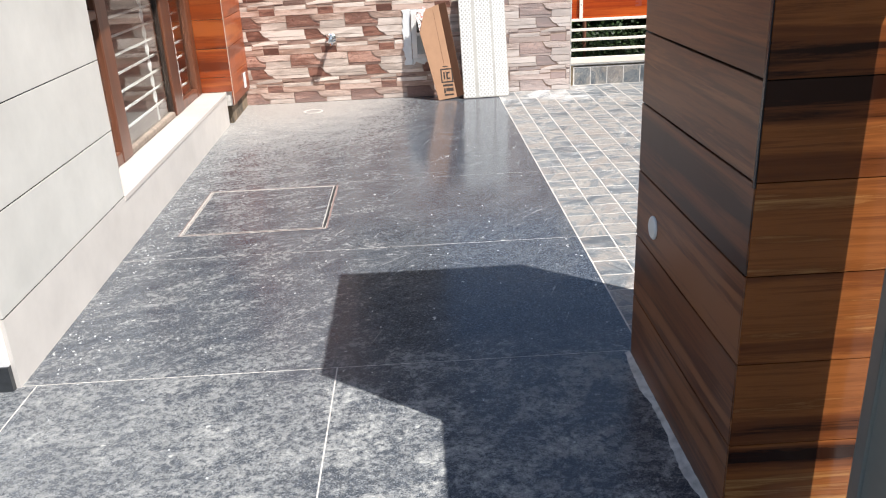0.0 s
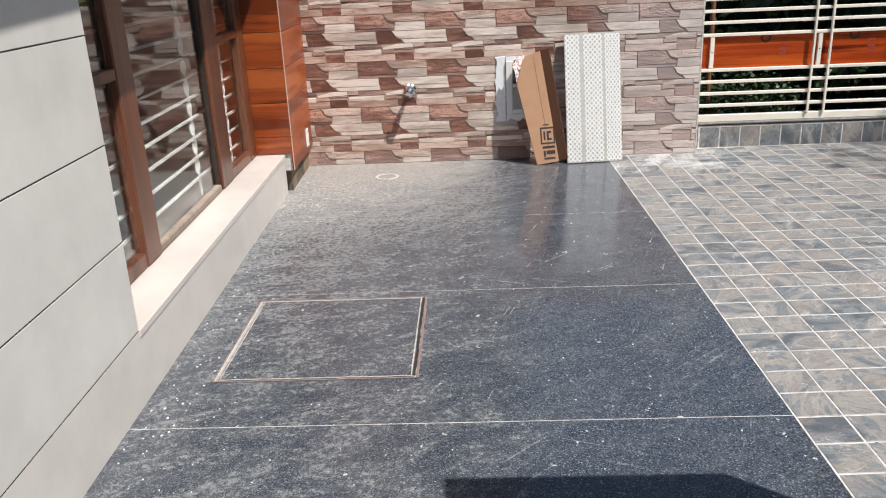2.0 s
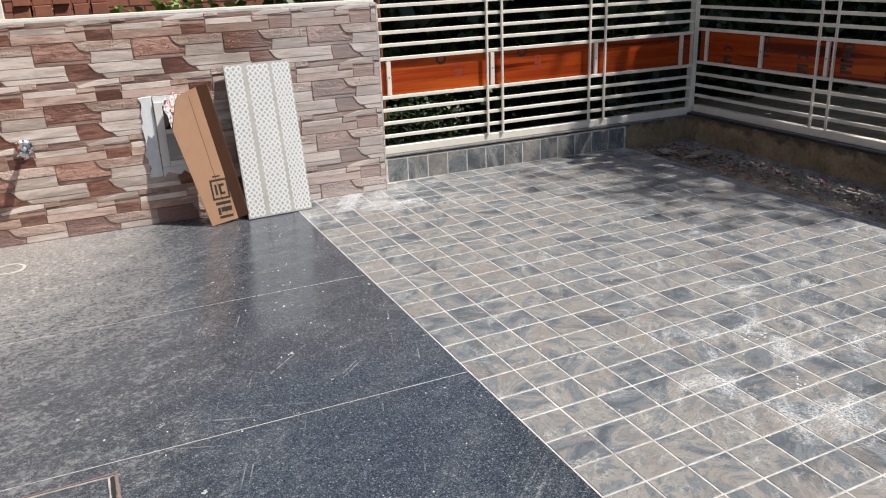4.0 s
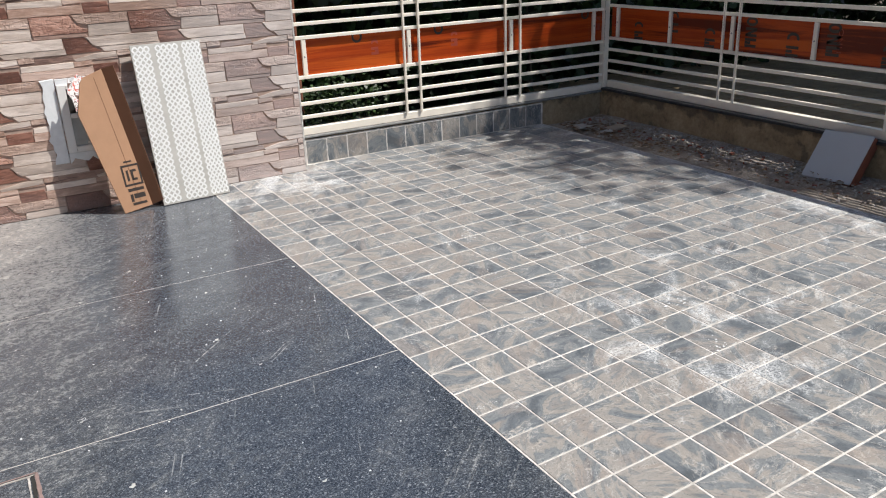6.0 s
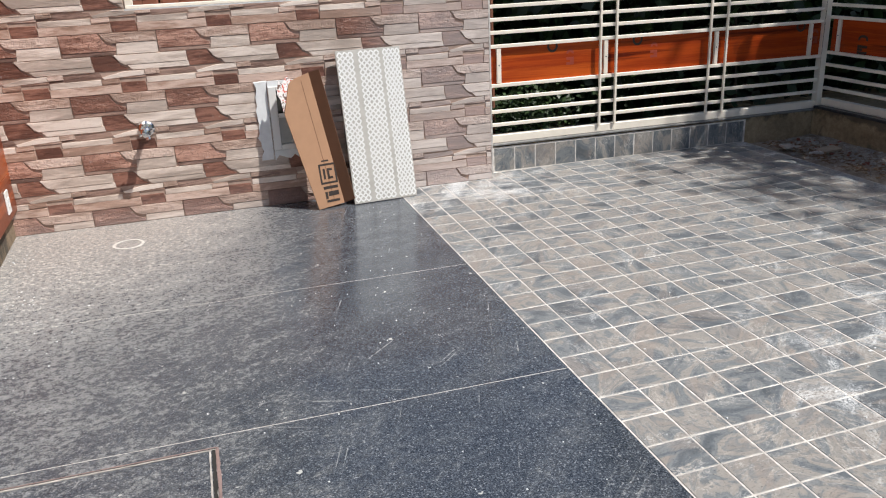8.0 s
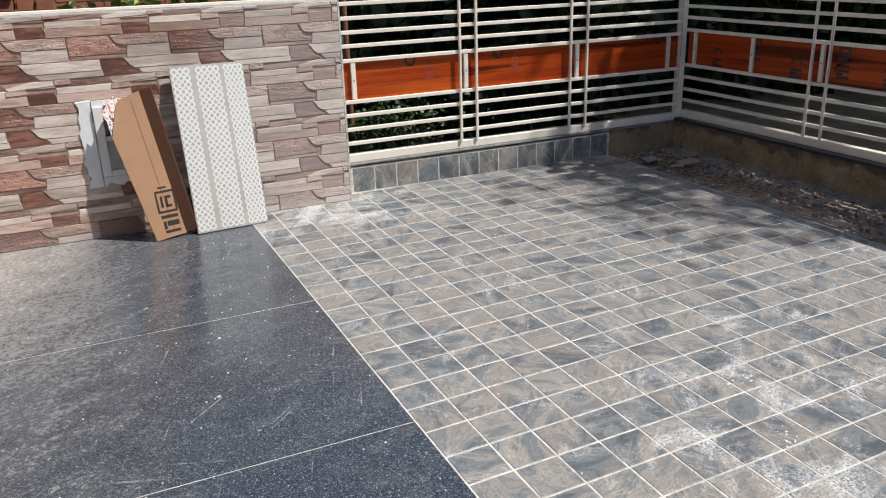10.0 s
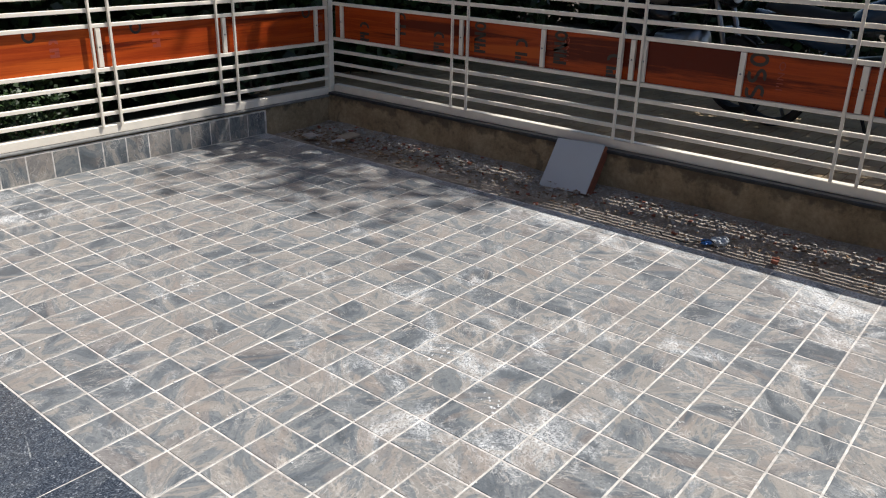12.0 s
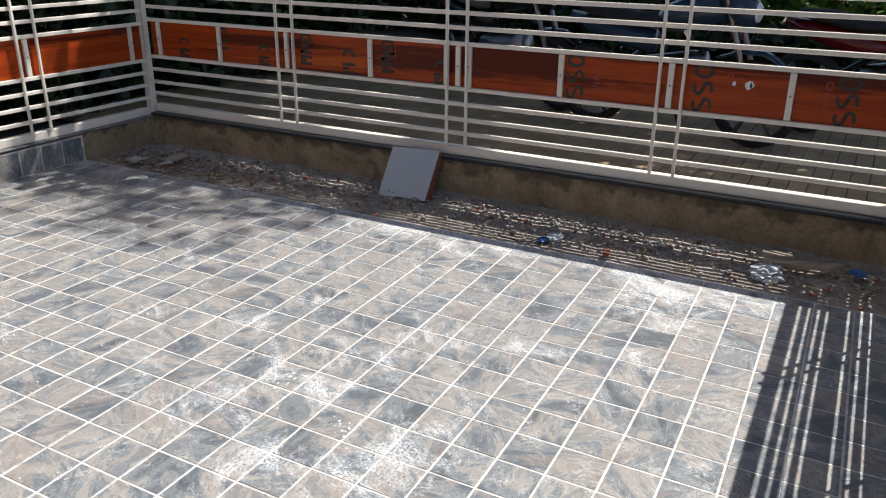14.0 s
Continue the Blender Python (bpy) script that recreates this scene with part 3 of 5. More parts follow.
# outlines in tile widths and heights, v downwards
PIECES = (
    (((0, 0), (0.21, 0), (0.25, 0.06), (0.28, 0.14), (0.37, 0.235), (0.02, 0.245)), S_C, 0.006),
    (((0.235, 0), (0.99, 0), (0.99, 0.155), (0.335, 0.155), (0.29, 0.11), (0.26, 0.05)), S_L, 0.013),
    (((0.36, 0.17), (1.0, 0.165), (1.01, 0.245), (0.41, 0.245)), S_L, 0.010),
    (((-0.29, -0.365), (0.10, -0.365), (0.13, -0.28), (0.17, -0.20), (0.27, -0.12), (0.27, -0.085), (-0.28, -0.085)), S_T, 0.012),
    (((-0.28, -0.075), (0.27, -0.075), (0.24, -0.02), (-0.27, -0.02)), S_D, 0.008),
    (((0.125, -0.365), (0.70, -0.365), (0.70, -0.215), (0.24, -0.215), (0.18, -0.25)), S_P, 0.014),
    (((0.285, -0.2), (0.70, -0.2), (0.70, -0.02), (0.27, -0.02)), S_L, 0.010),
    (((-0.31, 0.295), (0.06, 0.275), (0.08, 0.34), (-0.30, 0.375)), S_D, 0.004),
    (((0.08, 0.335), (0.30, 0.275), (0.52, 0.265), (0.52, 0.335), (0.10, 0.375)), S_L, 0.011),
    (((0.53, 0.26), (0.68, 0.255), (0.68, 0.33), (0.53, 0.335)), S_P, 0.013),
    (((-0.46, 0.39), (0.06, 0.385), (0.06, 0.475), (-0.46, 0.475)), S_L, 0.009),
    (((0.07, 0.385), (0.25, 0.375), (0.25, 0.44), (0.07, 0.455)), S_K, 0.012),
    (((0.25, 0.35), (0.53, 0.345), (0.53, 0.375), (0.26, 0.375)), S_K, 0.007),
    (((0.26, 0.45), (0.51, 0.45), (0.53, 0.615), (0.27, 0.615)), S_C, 0.005),
    (((-0.47, 0.49), (0.25, 0.485), (0.25, 0.615), (-0.47, 0.615)), S_K, 0.012),
    (((0.54, 0.345), (0.98, 0.30), (0.98, 0.30), (0.54, 0.375)), S_D, 0.005),
)


def grow(pts, d):
    """An outline with every corner moved outwards by about d."""
    cx, cz = sum(p[0] for p in pts) / len(pts), sum(p[1] for p in pts) / len(pts)
    return [(x + (d if x > cx else -d), z + (d if z > cz else -d)) for x, z in pts]


def clip_poly(pts, x0, x1, z0, z1):
    """An outline cut to a rectangle."""
    for axis, lim, sign in ((0, x0, 1), (0, x1, -1), (1, z0, 1), (1, z1, -1)):
        out = []
        for i, p in enumerate(pts):
            q = pts[(i + 1) % len(pts)]
            a, b = (p[axis] - lim) * sign, (q[axis] - lim) * sign
            if a >= 0:
                out.append(p)
            if a * b < 0:
                t = a / (a - b)
                out.append((p[0] + t * (q[0] - p[0]), p[1] + t * (q[1] - p[1])))
        pts = out
        if len(pts) < 3:
            return []
    return pts


def clad(wx0, wx1, wz0, wz1):
    cache = {}
    for i in range(-4, 6):
        for j in range(-2, 11):
            ox, oz = -0.129 + i * P_, 0.281 + j * H_
            for n, (pts, mat, proud) in enumerate(PIECES):
                out = grow([(u * P_, -v * H_) for u, v in pts], 0.0016)
                cut = clip_poly([(ox + x, oz + z) for x, z in out], wx0, wx1, wz0, wz1)
                if len(cut) < 3:
                    continue
                w, h = max(p[0] for p in cut) - min(p[0] for p in cut), max(p[1] for p in cut) - min(p[1] for p in cut)
                if w < 0.008 or h < 0.006:
                    continue
                whole = len(cut) == len(out) and all(abs(a[0] - ox - b[0]) + abs(a[1] - oz - b[1]) < 1e-6 for a, b in zip(cut, out))
                if whole:
                    if n not in cache:
                        cache[n] = mesh_of("stone", prism([(x, z) for x, z in out], proud * 0.5, inset=0.0012), mat)
                    ob = part("stone", cache[n], None, wall_north)
                    ob.location = (ox, WALL_Y, oz)
                else:
                    part("stone", prism(cut, proud * 0.5, Matrix.Translation((0, WALL_Y, 0)), inset=0.0015), mat, wall_north)


# ---- house on the open side ----
LEFT = pose(-1.03, 2.535, 0, 0, 0, 1.45)
house = empty("house", LEFT, "pale tiled house front with a wide brown window", "house", kind="structure")
W0, W1 = 1.235, 3.73
body = bmesh.new()
box(-0.25, -0.012, 0.0, W0, -0.05, 3.2, body)
box(-0.25, -0.012, W0, W1, -0.05, 0.2125, body)
box(-0.25, -0.012, W0, W1, 2.15, 3.2, body)
box(-0.25, -0.03, W1 + 0.018, 4.46, -0.05, 3.2, body)
box(-2.4, -0.25, -0.25, 0.0, -0.05, 3.2, body)
part("wall", body, M_DARKJOINT, house, "dark backing behind the pale tiles")
GRO = (0.0, 0.241, 0.541, 0.842, 1.155, 1.468, 1.78, 2.092, 2.404, 2.716, 3.03)
for z0, z1 in zip(GRO, GRO[1:]):
    if z1 < 0.3:
        part("wall_tile", box(-0.014, 0.0, -0.008, W0, z0, z1 - 0.0035), M_BASETILE, house)
        part("wall_tile", box(-0.014, 0.0, W0, W1, z0, z1 - 0.0275), M_BASETILE, house)
    else:
        part("wall_tile", box(-0.014, 0.0, -0.008, W0, z0, z1 - 0.0035, bevel=0.0012), M_WALLTILE, house)
for z in GRO[1:-1]:
    part("joint", box(-0.013, -0.0006, -0.004, W0 - 0.001, z - 0.0036, z + 0.0004), M_DARKJOINT, house, "dark tile joint")
part("end_wall", box(-2.4, -0.0145, -0.022, -0.001, 0.085, 3.2), M_WHITE, house, "white painted end wall")
part("skirting", box(-2.4, -0.0145, -0.028, -0.001, -0.02, 0.085), M_BLACKSTONE, house, "black granite skirting")
part("sill", box(-0.2, 0.004, W0 - 0.0, W1 + 0.012, 0.214, 0.242, bevel=0.003), M_MARBLE, house, "cream marble window sill")
part("reveal", box(-0.2, -0.0125, W0 + 0.0005, W0 + 0.012, 0.2425, 2.15), M_MARBLE, house)
bm = box(-0.25, 0.645, -0.3, 3.4, 2.52, 2.66)
for v in bm.verts:
    if v.co.x > 0.5 and v.co.y > 3.0:
        v.co.x -= 0.085
part("overhang", bm, M_WHITE, house, "white concrete sunshade over the window")
part("roof", box(-3.2, -0.25, -0.3, 4.7, 3.2, 3.35), M_WHITE, house)
# plain box added for the unlit room, its darkness put in the colour
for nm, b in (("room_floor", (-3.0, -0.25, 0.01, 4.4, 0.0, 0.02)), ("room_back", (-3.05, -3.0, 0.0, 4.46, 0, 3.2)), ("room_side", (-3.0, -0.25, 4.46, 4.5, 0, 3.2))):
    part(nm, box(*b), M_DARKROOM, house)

# window: two narrow side casements and a wide fixed pane
window_1 = empty("window_1", LEFT, "brown framed window with white grille bars and clear glass", "window", kind="structure")
FX0, FX1 = -0.215, -0.165
M_BEAD = plain("dark_brown_bead", (0.035, 0.022, 0.016), 0.4, vary=0.2)
M_TRACK = plain("dusty_brown_track", (0.25, 0.20, 0.16), 0.8, vary=0.35, scale=30)
for a, b in ((W0 + 0.0125, W0 + 0.06), (1.815, 1.975), (2.95, 3.16), (W1 - 0.135, W1 - 0.002)):
    part("window_frame", box(FX0, FX1, a, b, 0.2425, 2.15, bevel=0.006), M_FRAME, window_1)
for a, b in ((1.9755, 1.99), (2.928, 2.9495)):
    part("glazing_bead", box(FX0 + 0.005, FX1 - 0.014, a, b, 0.279, 2.10, bevel=0.003), M_BEAD, window_1, "dark glazing bead")
for a, b, low in ((W0 + 0.06, 1.815, 0.305), (1.99, 2.928, 0.278), (3.16, W1 - 0.135, 0.305)):
    part("rail", box(FX0 + 0.004, FX1 - 0.004, a + 0.0005, b - 0.0005, 0.2425, low, bevel=0.006), M_FRAME if low > 0.29 else M_TRACK, window_1)
    part("rail", box(FX0 + 0.004, FX1 - 0.004, a + 0.0005, b - 0.0005, 2.08, 2.149, bevel=0.006), M_FRAME, window_1)
    pane = part("pane", box(-0.199, -0.194, a, b, low, 2.08), M_GLASS, window_1, "clear reflective glass")
    pane.visible_shadow = False
for a, b in ((W0 + 0.06, 1.815), (3.16, W1 - 0.135)):
    part("transom", box(FX0 + 0.006, FX1 - 0.002, a + 0.0005, b - 0.0005, 0.955, 1.0, bevel=0.005), M_FRAME, window_1)
for k in range(17):
    z = 0.335 + k * 0.098
    part("grille_bar", box(-0.262, -0.25, W0 + 0.08, W1 - 0.02, z, z + 0.011), M_BAR, window_1)
for y in (1.50, 2.86, 3.5):
    scroll = bmesh.new()
    for k in range(17):
        z = 0.39 + k * 0.098
        rod((-0.2665, y + 0.006, z), (-0.2615, y + 0.006, z), 0.036, 12, bm=scroll)
    part("grille_scroll", scroll, M_PLASTIC, window_1, "scalloped white grille edge")
    part("grille_upright", box(-0.266, -0.262, y, y + 0.03, 0.24, 2.1), M_BAR, window_1)

# wood-tiled pier beside the window
pier = empty("wood_tiled_pier", LEFT, "glossy red-brown wood-look tiled pier beside the window", "pier", kind="structure")
J0, J1, JX = W1 + 0.004, 4.452, 0.055
part("base", box(-0.20, 0.02, J0 + 0.06, J1, 0.0, 0.125), M_CONC, pier, "bare grey plaster under the tiles")
part("core", box(-0.20, JX - 0.012, J0 + 0.012, J1, 0.14, 3.2), M_GROUT, pier)
JZ = (0.145, 0.352, 0.556, 0.76, 0.967, 1.172, 1.376, 1.58, 1.784, 1.99, 2.19, 2.4)
for z0, z1 in zip(JZ, JZ[1:]):
    zz = z0 if z0 > 0.2 else 0.246
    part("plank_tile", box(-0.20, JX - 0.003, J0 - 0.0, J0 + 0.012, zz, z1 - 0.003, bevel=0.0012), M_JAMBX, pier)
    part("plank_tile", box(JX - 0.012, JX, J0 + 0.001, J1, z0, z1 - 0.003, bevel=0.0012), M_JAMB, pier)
M_EDGE = plain("pale_tile_edge", (0.55, 0.42, 0.33), 0.6, vary=0.12)
part("corner_edge", box(JX - 0.0035, JX + 0.001, J0 - 0.001, J0 + 0.0035, 0.145, 3.0), M_EDGE, pier, "pale chipped tile edge")
switch = empty("switch_plate", LEFT, "small white switch plate on the wood-tiled pier", "switch plate")
part("plate", box(JX + 0.0005, JX + 0.009, 4.20, 4.275, 0.185, 0.30, bevel=0.002), M_PLASTIC, switch)
part("rocker", box(JX + 0.009, JX + 0.013, 4.225, 4.25, 0.22, 0.265, bevel=0.001), M_PLASTIC, switch)

# ---- gate pillar, gate leaf and main gate ----
PX0, PX1, PY0, PY1, PH = 0.903, 1.65, 1.712, 2.51, 2.03
pillar = empty("gate_pillar", Matrix(), "square gate pillar clad in glossy walnut wood-look planks", "pillar", kind="structure")
part("core", box(PX0 + 0.012, PX1 - 0.012, PY0 + 0.012, PY1 - 0.012, -0.02, PH - 0.002), M_DARKJOINT, pillar)
PZ = (0.008, 0.214, 0.415, 0.616, 0.812, 1.008, 1.205, 1.41, 1.61, 1.81, 2.03)
for z0, z1 in zip(PZ, PZ[1:]):
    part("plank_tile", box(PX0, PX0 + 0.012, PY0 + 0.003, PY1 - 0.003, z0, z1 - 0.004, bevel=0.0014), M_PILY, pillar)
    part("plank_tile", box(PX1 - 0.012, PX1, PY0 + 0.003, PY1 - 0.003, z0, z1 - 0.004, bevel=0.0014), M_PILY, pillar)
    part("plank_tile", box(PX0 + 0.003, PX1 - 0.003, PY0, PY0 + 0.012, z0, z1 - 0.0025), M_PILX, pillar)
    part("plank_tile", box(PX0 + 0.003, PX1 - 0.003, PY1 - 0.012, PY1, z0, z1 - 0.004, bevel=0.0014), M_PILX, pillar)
part("corner_joint", box(PX0 - 0.0008, PX0 + 0.002, PY0 + 0.0004, PY0 + 0.010, 0.80, PH - 0.004), plain("black_sealant", (0.018, 0.019, 0.022), 0.22, vary=0.2), pillar, "glossy black sealant along the corner")
fillet = bmesh.new()
rr = random.Random(19)
rows = []
for i in range(61):
    y = PY0 - 0.02 + (PY1 - PY0 + 0.03) * i / 60
    w = 0.012 + rr.uniform(0, 0.004) + 0.022 * abs(noise.noise((y * 7, 1.3, 0)))
    rows.append([fillet.verts.new(q) for q in ((PX0 - 0.0005, y, 0.007 + rr.uniform(0, 0.004)), (PX0 - w * 0.5, y, 0.004 + rr.uniform(0, 0.002)), (PX0 - w, y, 0.0008))])
for p, q in zip(rows, rows[1:]):
    for j in (0, 1):
        fillet.faces.new((p[j], p[j + 1], q[j + 1], q[j]))
part("cement_fillet", fillet, M_GROUT, pillar, "rough pale cement line at the foot")
cap = part("cable_cap", lathe([(0.033, 0.0), (0.033, 0.004), (0.028, 0.008), (0.008, 0.0085)], 28), M_PLASTIC)
cap.matrix_world = pose(PX0 - 0.0004, 2.334, 0.495, 0, -90, 0)
tagged(cap, "round white plastic cover plate on the wood-tiled pillar", "cover plate")

leaf = empty("gate_leaf", pose(1.146, 1.652, 0), "grey painted sheet-metal gate leaf standing open", "gate")
part("sheet", box(0.008, 0.016, -1.15, 0.0, 0.06, 1.74), M_GREYGATE, leaf)
for b in ((0.0, 0.035, -0.04, 0.0, 0.03, 1.77), (0.0, 0.035, -1.15, -1.11, 0.03, 1.77), (0.0, 0.035, -1.11, -0.04, 1.73, 1.77), (0.0, 0.035, -1.11, -0.04, 0.03, 0.07), (0.0, 0.03, -1.11, -0.04, 0.86, 0.9)):
    part("frame_bar", box(*b, bevel=0.003), M_GREYGATE, leaf)
for z in (1.25, 1.55):
    part("hinge", rod((0.02, 0.0, z), (0.02, 0.0, z + 0.1), 0.012), M_STEEL, leaf)
    part("hinge_strap", box(0.012, 0.028, 0.0, 0.062, z + 0.03, z + 0.07), M_STEEL, leaf)


def rail_run(parent, axis, at, lo, hi, zs, h=0.021, d=0.02, mat=M_CREAM):
    for z in zs:
        b = (lo, hi, at, at + d, z - h / 2, z + h / 2) if axis == "x" else (at, at + d, lo, hi, z - h / 2, z + h / 2)
        part("rail", box(*b, bevel=0.002), mat, parent)


main_gate = empty("main_gate", pose(1.66, 2.504, 0, 0, 0, 1.2), "cream barred metal gate with a closed band", "gate")
GT = 1.224
for a, b in ((0.0, 0.116), (0.152, 0.201), (0.231, 0.284), (0.317, 0.360), (0.390, 0.544), (0.576, 0.654), (0.686, 0.736), (0.762, 1.19)):
    part("slat", box(0.0, 2.62, 0.0, 0.004, GT - b, GT - a), M_CREAM, main_gate)
for x in (0.0, 2.58):
    part("stile", box(x, x + 0.04, 0.0045, 0.03, 0.0, GT, bevel=0.003), M_CREAM, main_gate)
for x in (0.86, 1.63, 1.70):
    part("upright", box(x, x + 0.013, 0.0045, 0.018, 0.034, GT, bevel=0.002), M_CREAM, main_gate)

# ---- tiled yard ----
T_ = 0.1406
TX0, TY0, SHEAR = 0.946, 4.2627, 0.029
yard = empty("yard_floor", Matrix(), "dusty slate-look tile paving with pale joints", "tiled floor", kind="structure")
GAP = 0.0034


def tile_mesh(w):
    bm = bmesh.new()
    tops = []
    for z, e in ((-0.012, 0), (-0.0004, 0), (0.0006, 0.0012)):
        tops.append([bm.verts.new((x, y + SHEAR * x, z)) for x, y in ((GAP + e, GAP + e), (w - GAP - e, GAP + e), (w - GAP - e, T_ - GAP - e), (GAP + e, T_ - GAP - e))])
    for p, q in zip(tops, tops[1:]):
        for i in range(4):
            bm.faces.new((p[i], p[(i + 1) % 4], q[(i + 1) % 4], q[i]))
    bm.faces.new(tops[-1])
    return bm


tile_full, tile_half = mesh_of("tile", tile_mesh(T_), M_SLATE), mesh_of("tile", tile_mesh(0.113), M_SLATE)


def lay_yard():
    rest = bmesh.new()
    for j in range(-14, 21):
        for i in range(18):
            x, y = TX0 + i * T_, TY0 + j * T_
            w = T_ if i < 17 else 0.113
            y2 = y + SHEAR * (x - TX0)
            end = 6.984 if x < 1.45 else 7.106
            cut = min(1.0, (end - y2) / T_)
            if cut < 0.12 or (x < 1.65 and y2 < 2.52) or y2 < 2.40:
                continue
            if -5 <= j <= 11:
                ob = part("tile", tile_full if i < 17 else tile_half, None, yard)
                ob.location = (x, y2, rng.uniform(0.0, 0.0006))
                ob.rotation_euler = (rng.uniform(-0.003, 0.003), rng.uniform(-0.003, 0.003), 0)
            else:
                own = tile_mesh(w)
                if cut < 1.0:
                    bmesh.ops.scale(own, verts=own.verts, vec=(1, cut, 1))
                bmesh.ops.translate(own, verts=own.verts, vec=(x, y2, 0))
                merge(rest, own)
    ob = part("tiles", rest, M_SLATE_J, yard)
    tagged(ob, kind="stuff")


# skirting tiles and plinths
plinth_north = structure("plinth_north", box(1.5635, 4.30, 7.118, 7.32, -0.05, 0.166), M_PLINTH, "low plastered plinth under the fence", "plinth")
for k in range(13):
    x = 1.613 + k * 0.1405
    part("tile", box(x + 0.003, x + 0.1375, 7.107, 7.1178, 0.004, 0.148, bevel=0.0012), M_SLATE_V, plinth_north)
part("joint_bed", box(1.605, 3.45, 7.1076, 7.1176, 0.0, 0.156), M_GROUT, plinth_north)
part("coping", box(1.5635, 4.30, 7.10, 7.32, 0.1665, 0.178, bevel=0.003), M_DARKCEMENT, plinth_north, "grey cement coping")
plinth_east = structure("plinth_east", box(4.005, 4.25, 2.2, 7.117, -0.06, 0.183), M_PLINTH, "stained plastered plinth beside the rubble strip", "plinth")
coping = bmesh.new()
cr = random.Random(77)
rows = []
for i in range(181):
    y = 2.2 + 4.899 * i / 180
    chip = 0.016 * max(0.0, noise.noise((y * 6.0, 8.1, 0))) + cr.uniform(0, 0.003)
    drop = 0.004 * noise.noise((y * 9.0, 2.2, 0))
    rows.append([coping.verts.new(q) for q in ((4.25, y, 0.184), (3.993 + chip, y, 0.184 + drop), (3.990 + chip, y, 0.197 + drop), (3.997 + chip, y, 0.2022), (4.25, y, 0.2022))])
for p, q in zip(rows, rows[1:]):
    for j in range(4):
        coping.faces.new((p[j], p[j + 1], q[j + 1], q[j]))
part("coping", coping, M_BLACKSTONE, plinth_east, "chipped black stone coping")

# ---- fences ----
fence_north = empty("fence_north", Matrix(), "cream painted bar fence with orange wood-look panels", "fence")
NY = 7.13
NZ = (0.292, 0.374, 0.455, 0.534, 0.768, 0.849, 0.924, 1.001, 1.08, 1.16, 1.24)
part("base_rail", box(1.57, 4.06, NY, NY + 0.045, 0.1785, 0.228, bevel=0.003), M_CREAM, fence_north)
rail_run(fence_north, "x", NY, 1.57, 4.06, NZ)
part("top_rail", box(1.57, 4.06, NY, NY + 0.04, 1.30, 1.345, bevel=0.003), M_CREAM, fence_north)
for x in (2.345, 2.455, 3.135, 3.26):
    part("upright", box(x - 0.0075, x + 0.0075, NY - 0.0155, NY - 0.0005, 0.228, 1.30, bevel=0.002), M_CREAM, fence_north)
for x in (1.67, 2.39, 3.195, 3.935):
    part("panel_strap", box(x - 0.014, x + 0.014, NY + 0.002, NY + 0.018, 0.5465, 0.7555, bevel=0.002), M_CREAM, fence_north)
    part("screw", rod((x, NY + 0.001, 0.655), (x, NY + 0.0035, 0.655), 0.005), M_STEEL, fence_north)
for a, b in ((1.575, 2.395), (2.396, 3.197), (3.198, 4.04)):
    part("panel", box(a, b, NY + 0.0205, NY + 0.0245, 0.535, 0.768), M_PANEL, fence_north, "orange wood-look composite panel")
part("corner_post", box(4.025, 4.07, NY - 0.016, NY + 0.04, 0.178, 1.38, bevel=0.004), M_CREAM, fence_north)

fence_east = empty("fence_east", Matrix(), "cream painted bar fence with printed orange wood-look panels", "fence")
EX = 4.05
EZ = (0.322, 0.398, 0.480, 0.562, 0.795, 0.876, 0.950, 1.026, 1.10, 1.18, 1.26)
part("base_rail", box(EX - 0.002, EX + 0.045, 2.30, 7.10, 0.2025, 0.252, bevel=0.003), M_CREAM, fence_east)
rail_run(fence_east, "y", EX, 2.30, 7.10, EZ)
part("top_rail", box(EX, EX + 0.04, 2.30, 7.10, 1.32, 1.365, bevel=0.003), M_CREAM, fence_east)
for y in (6.031, 5.912, 4.893, 4.777, 3.772, 3.66, 2.65, 2.53):
    part("upright", box(EX - 0.0155, EX - 0.0005, y - 0.0075, y + 0.0075, 0.252, 1.32, bevel=0.002), M_CREAM, fence_east)
for y in (7.015, 6.5, 5.974, 5.388, 4.835, 4.905, 4.77, 4.262, 3.722, 3.198, 2.6):
    part("panel_strap", box(EX + 0.002, EX + 0.018, y - 0.014, y + 0.014, 0.5745, 0.7825, bevel=0.002), M_CREAM, fence_east)
    part("screw", rod((EX + 0.0025, y, 0.68), (EX - 0.001, y, 0.68), 0.005), M_STEEL, fence_east)
for a, b in ((2.3, 3.198), (3.2, 4.26), (4.263, 5.387), (5.39, 6.5), (6.502, 7.09)):
    part("panel", box(EX + 0.0205, EX + 0.0245, a, b, 0.563, 0.795), M_PANELY, fence_east, "orange wood-look composite panel")


def arc_strip(bm, plane, at, ca, cz, ra, rz, a0, a1, t):
    """A flat curved stroke in an upright plane."""
    n = 14
    pairs = []
    for i in range(n + 1):
        a = radians(a0 + (a1 - a0) * i / n)
        pairs.append([((ca + (ra - o) * math.cos(a)), (cz + (rz - o) * math.sin(a))) for o in (0, t)])
    put = (lambda u, z: (at, u, z)) if plane == "x" else (lambda u, z: (u, at, z))
    vs = [[bm.verts.new(put(*q)) for q in p] for p in pairs]
    for p, q in zip(vs, vs[1:]):
        bm.faces.new((p[0], p[1], q[1], q[0]))


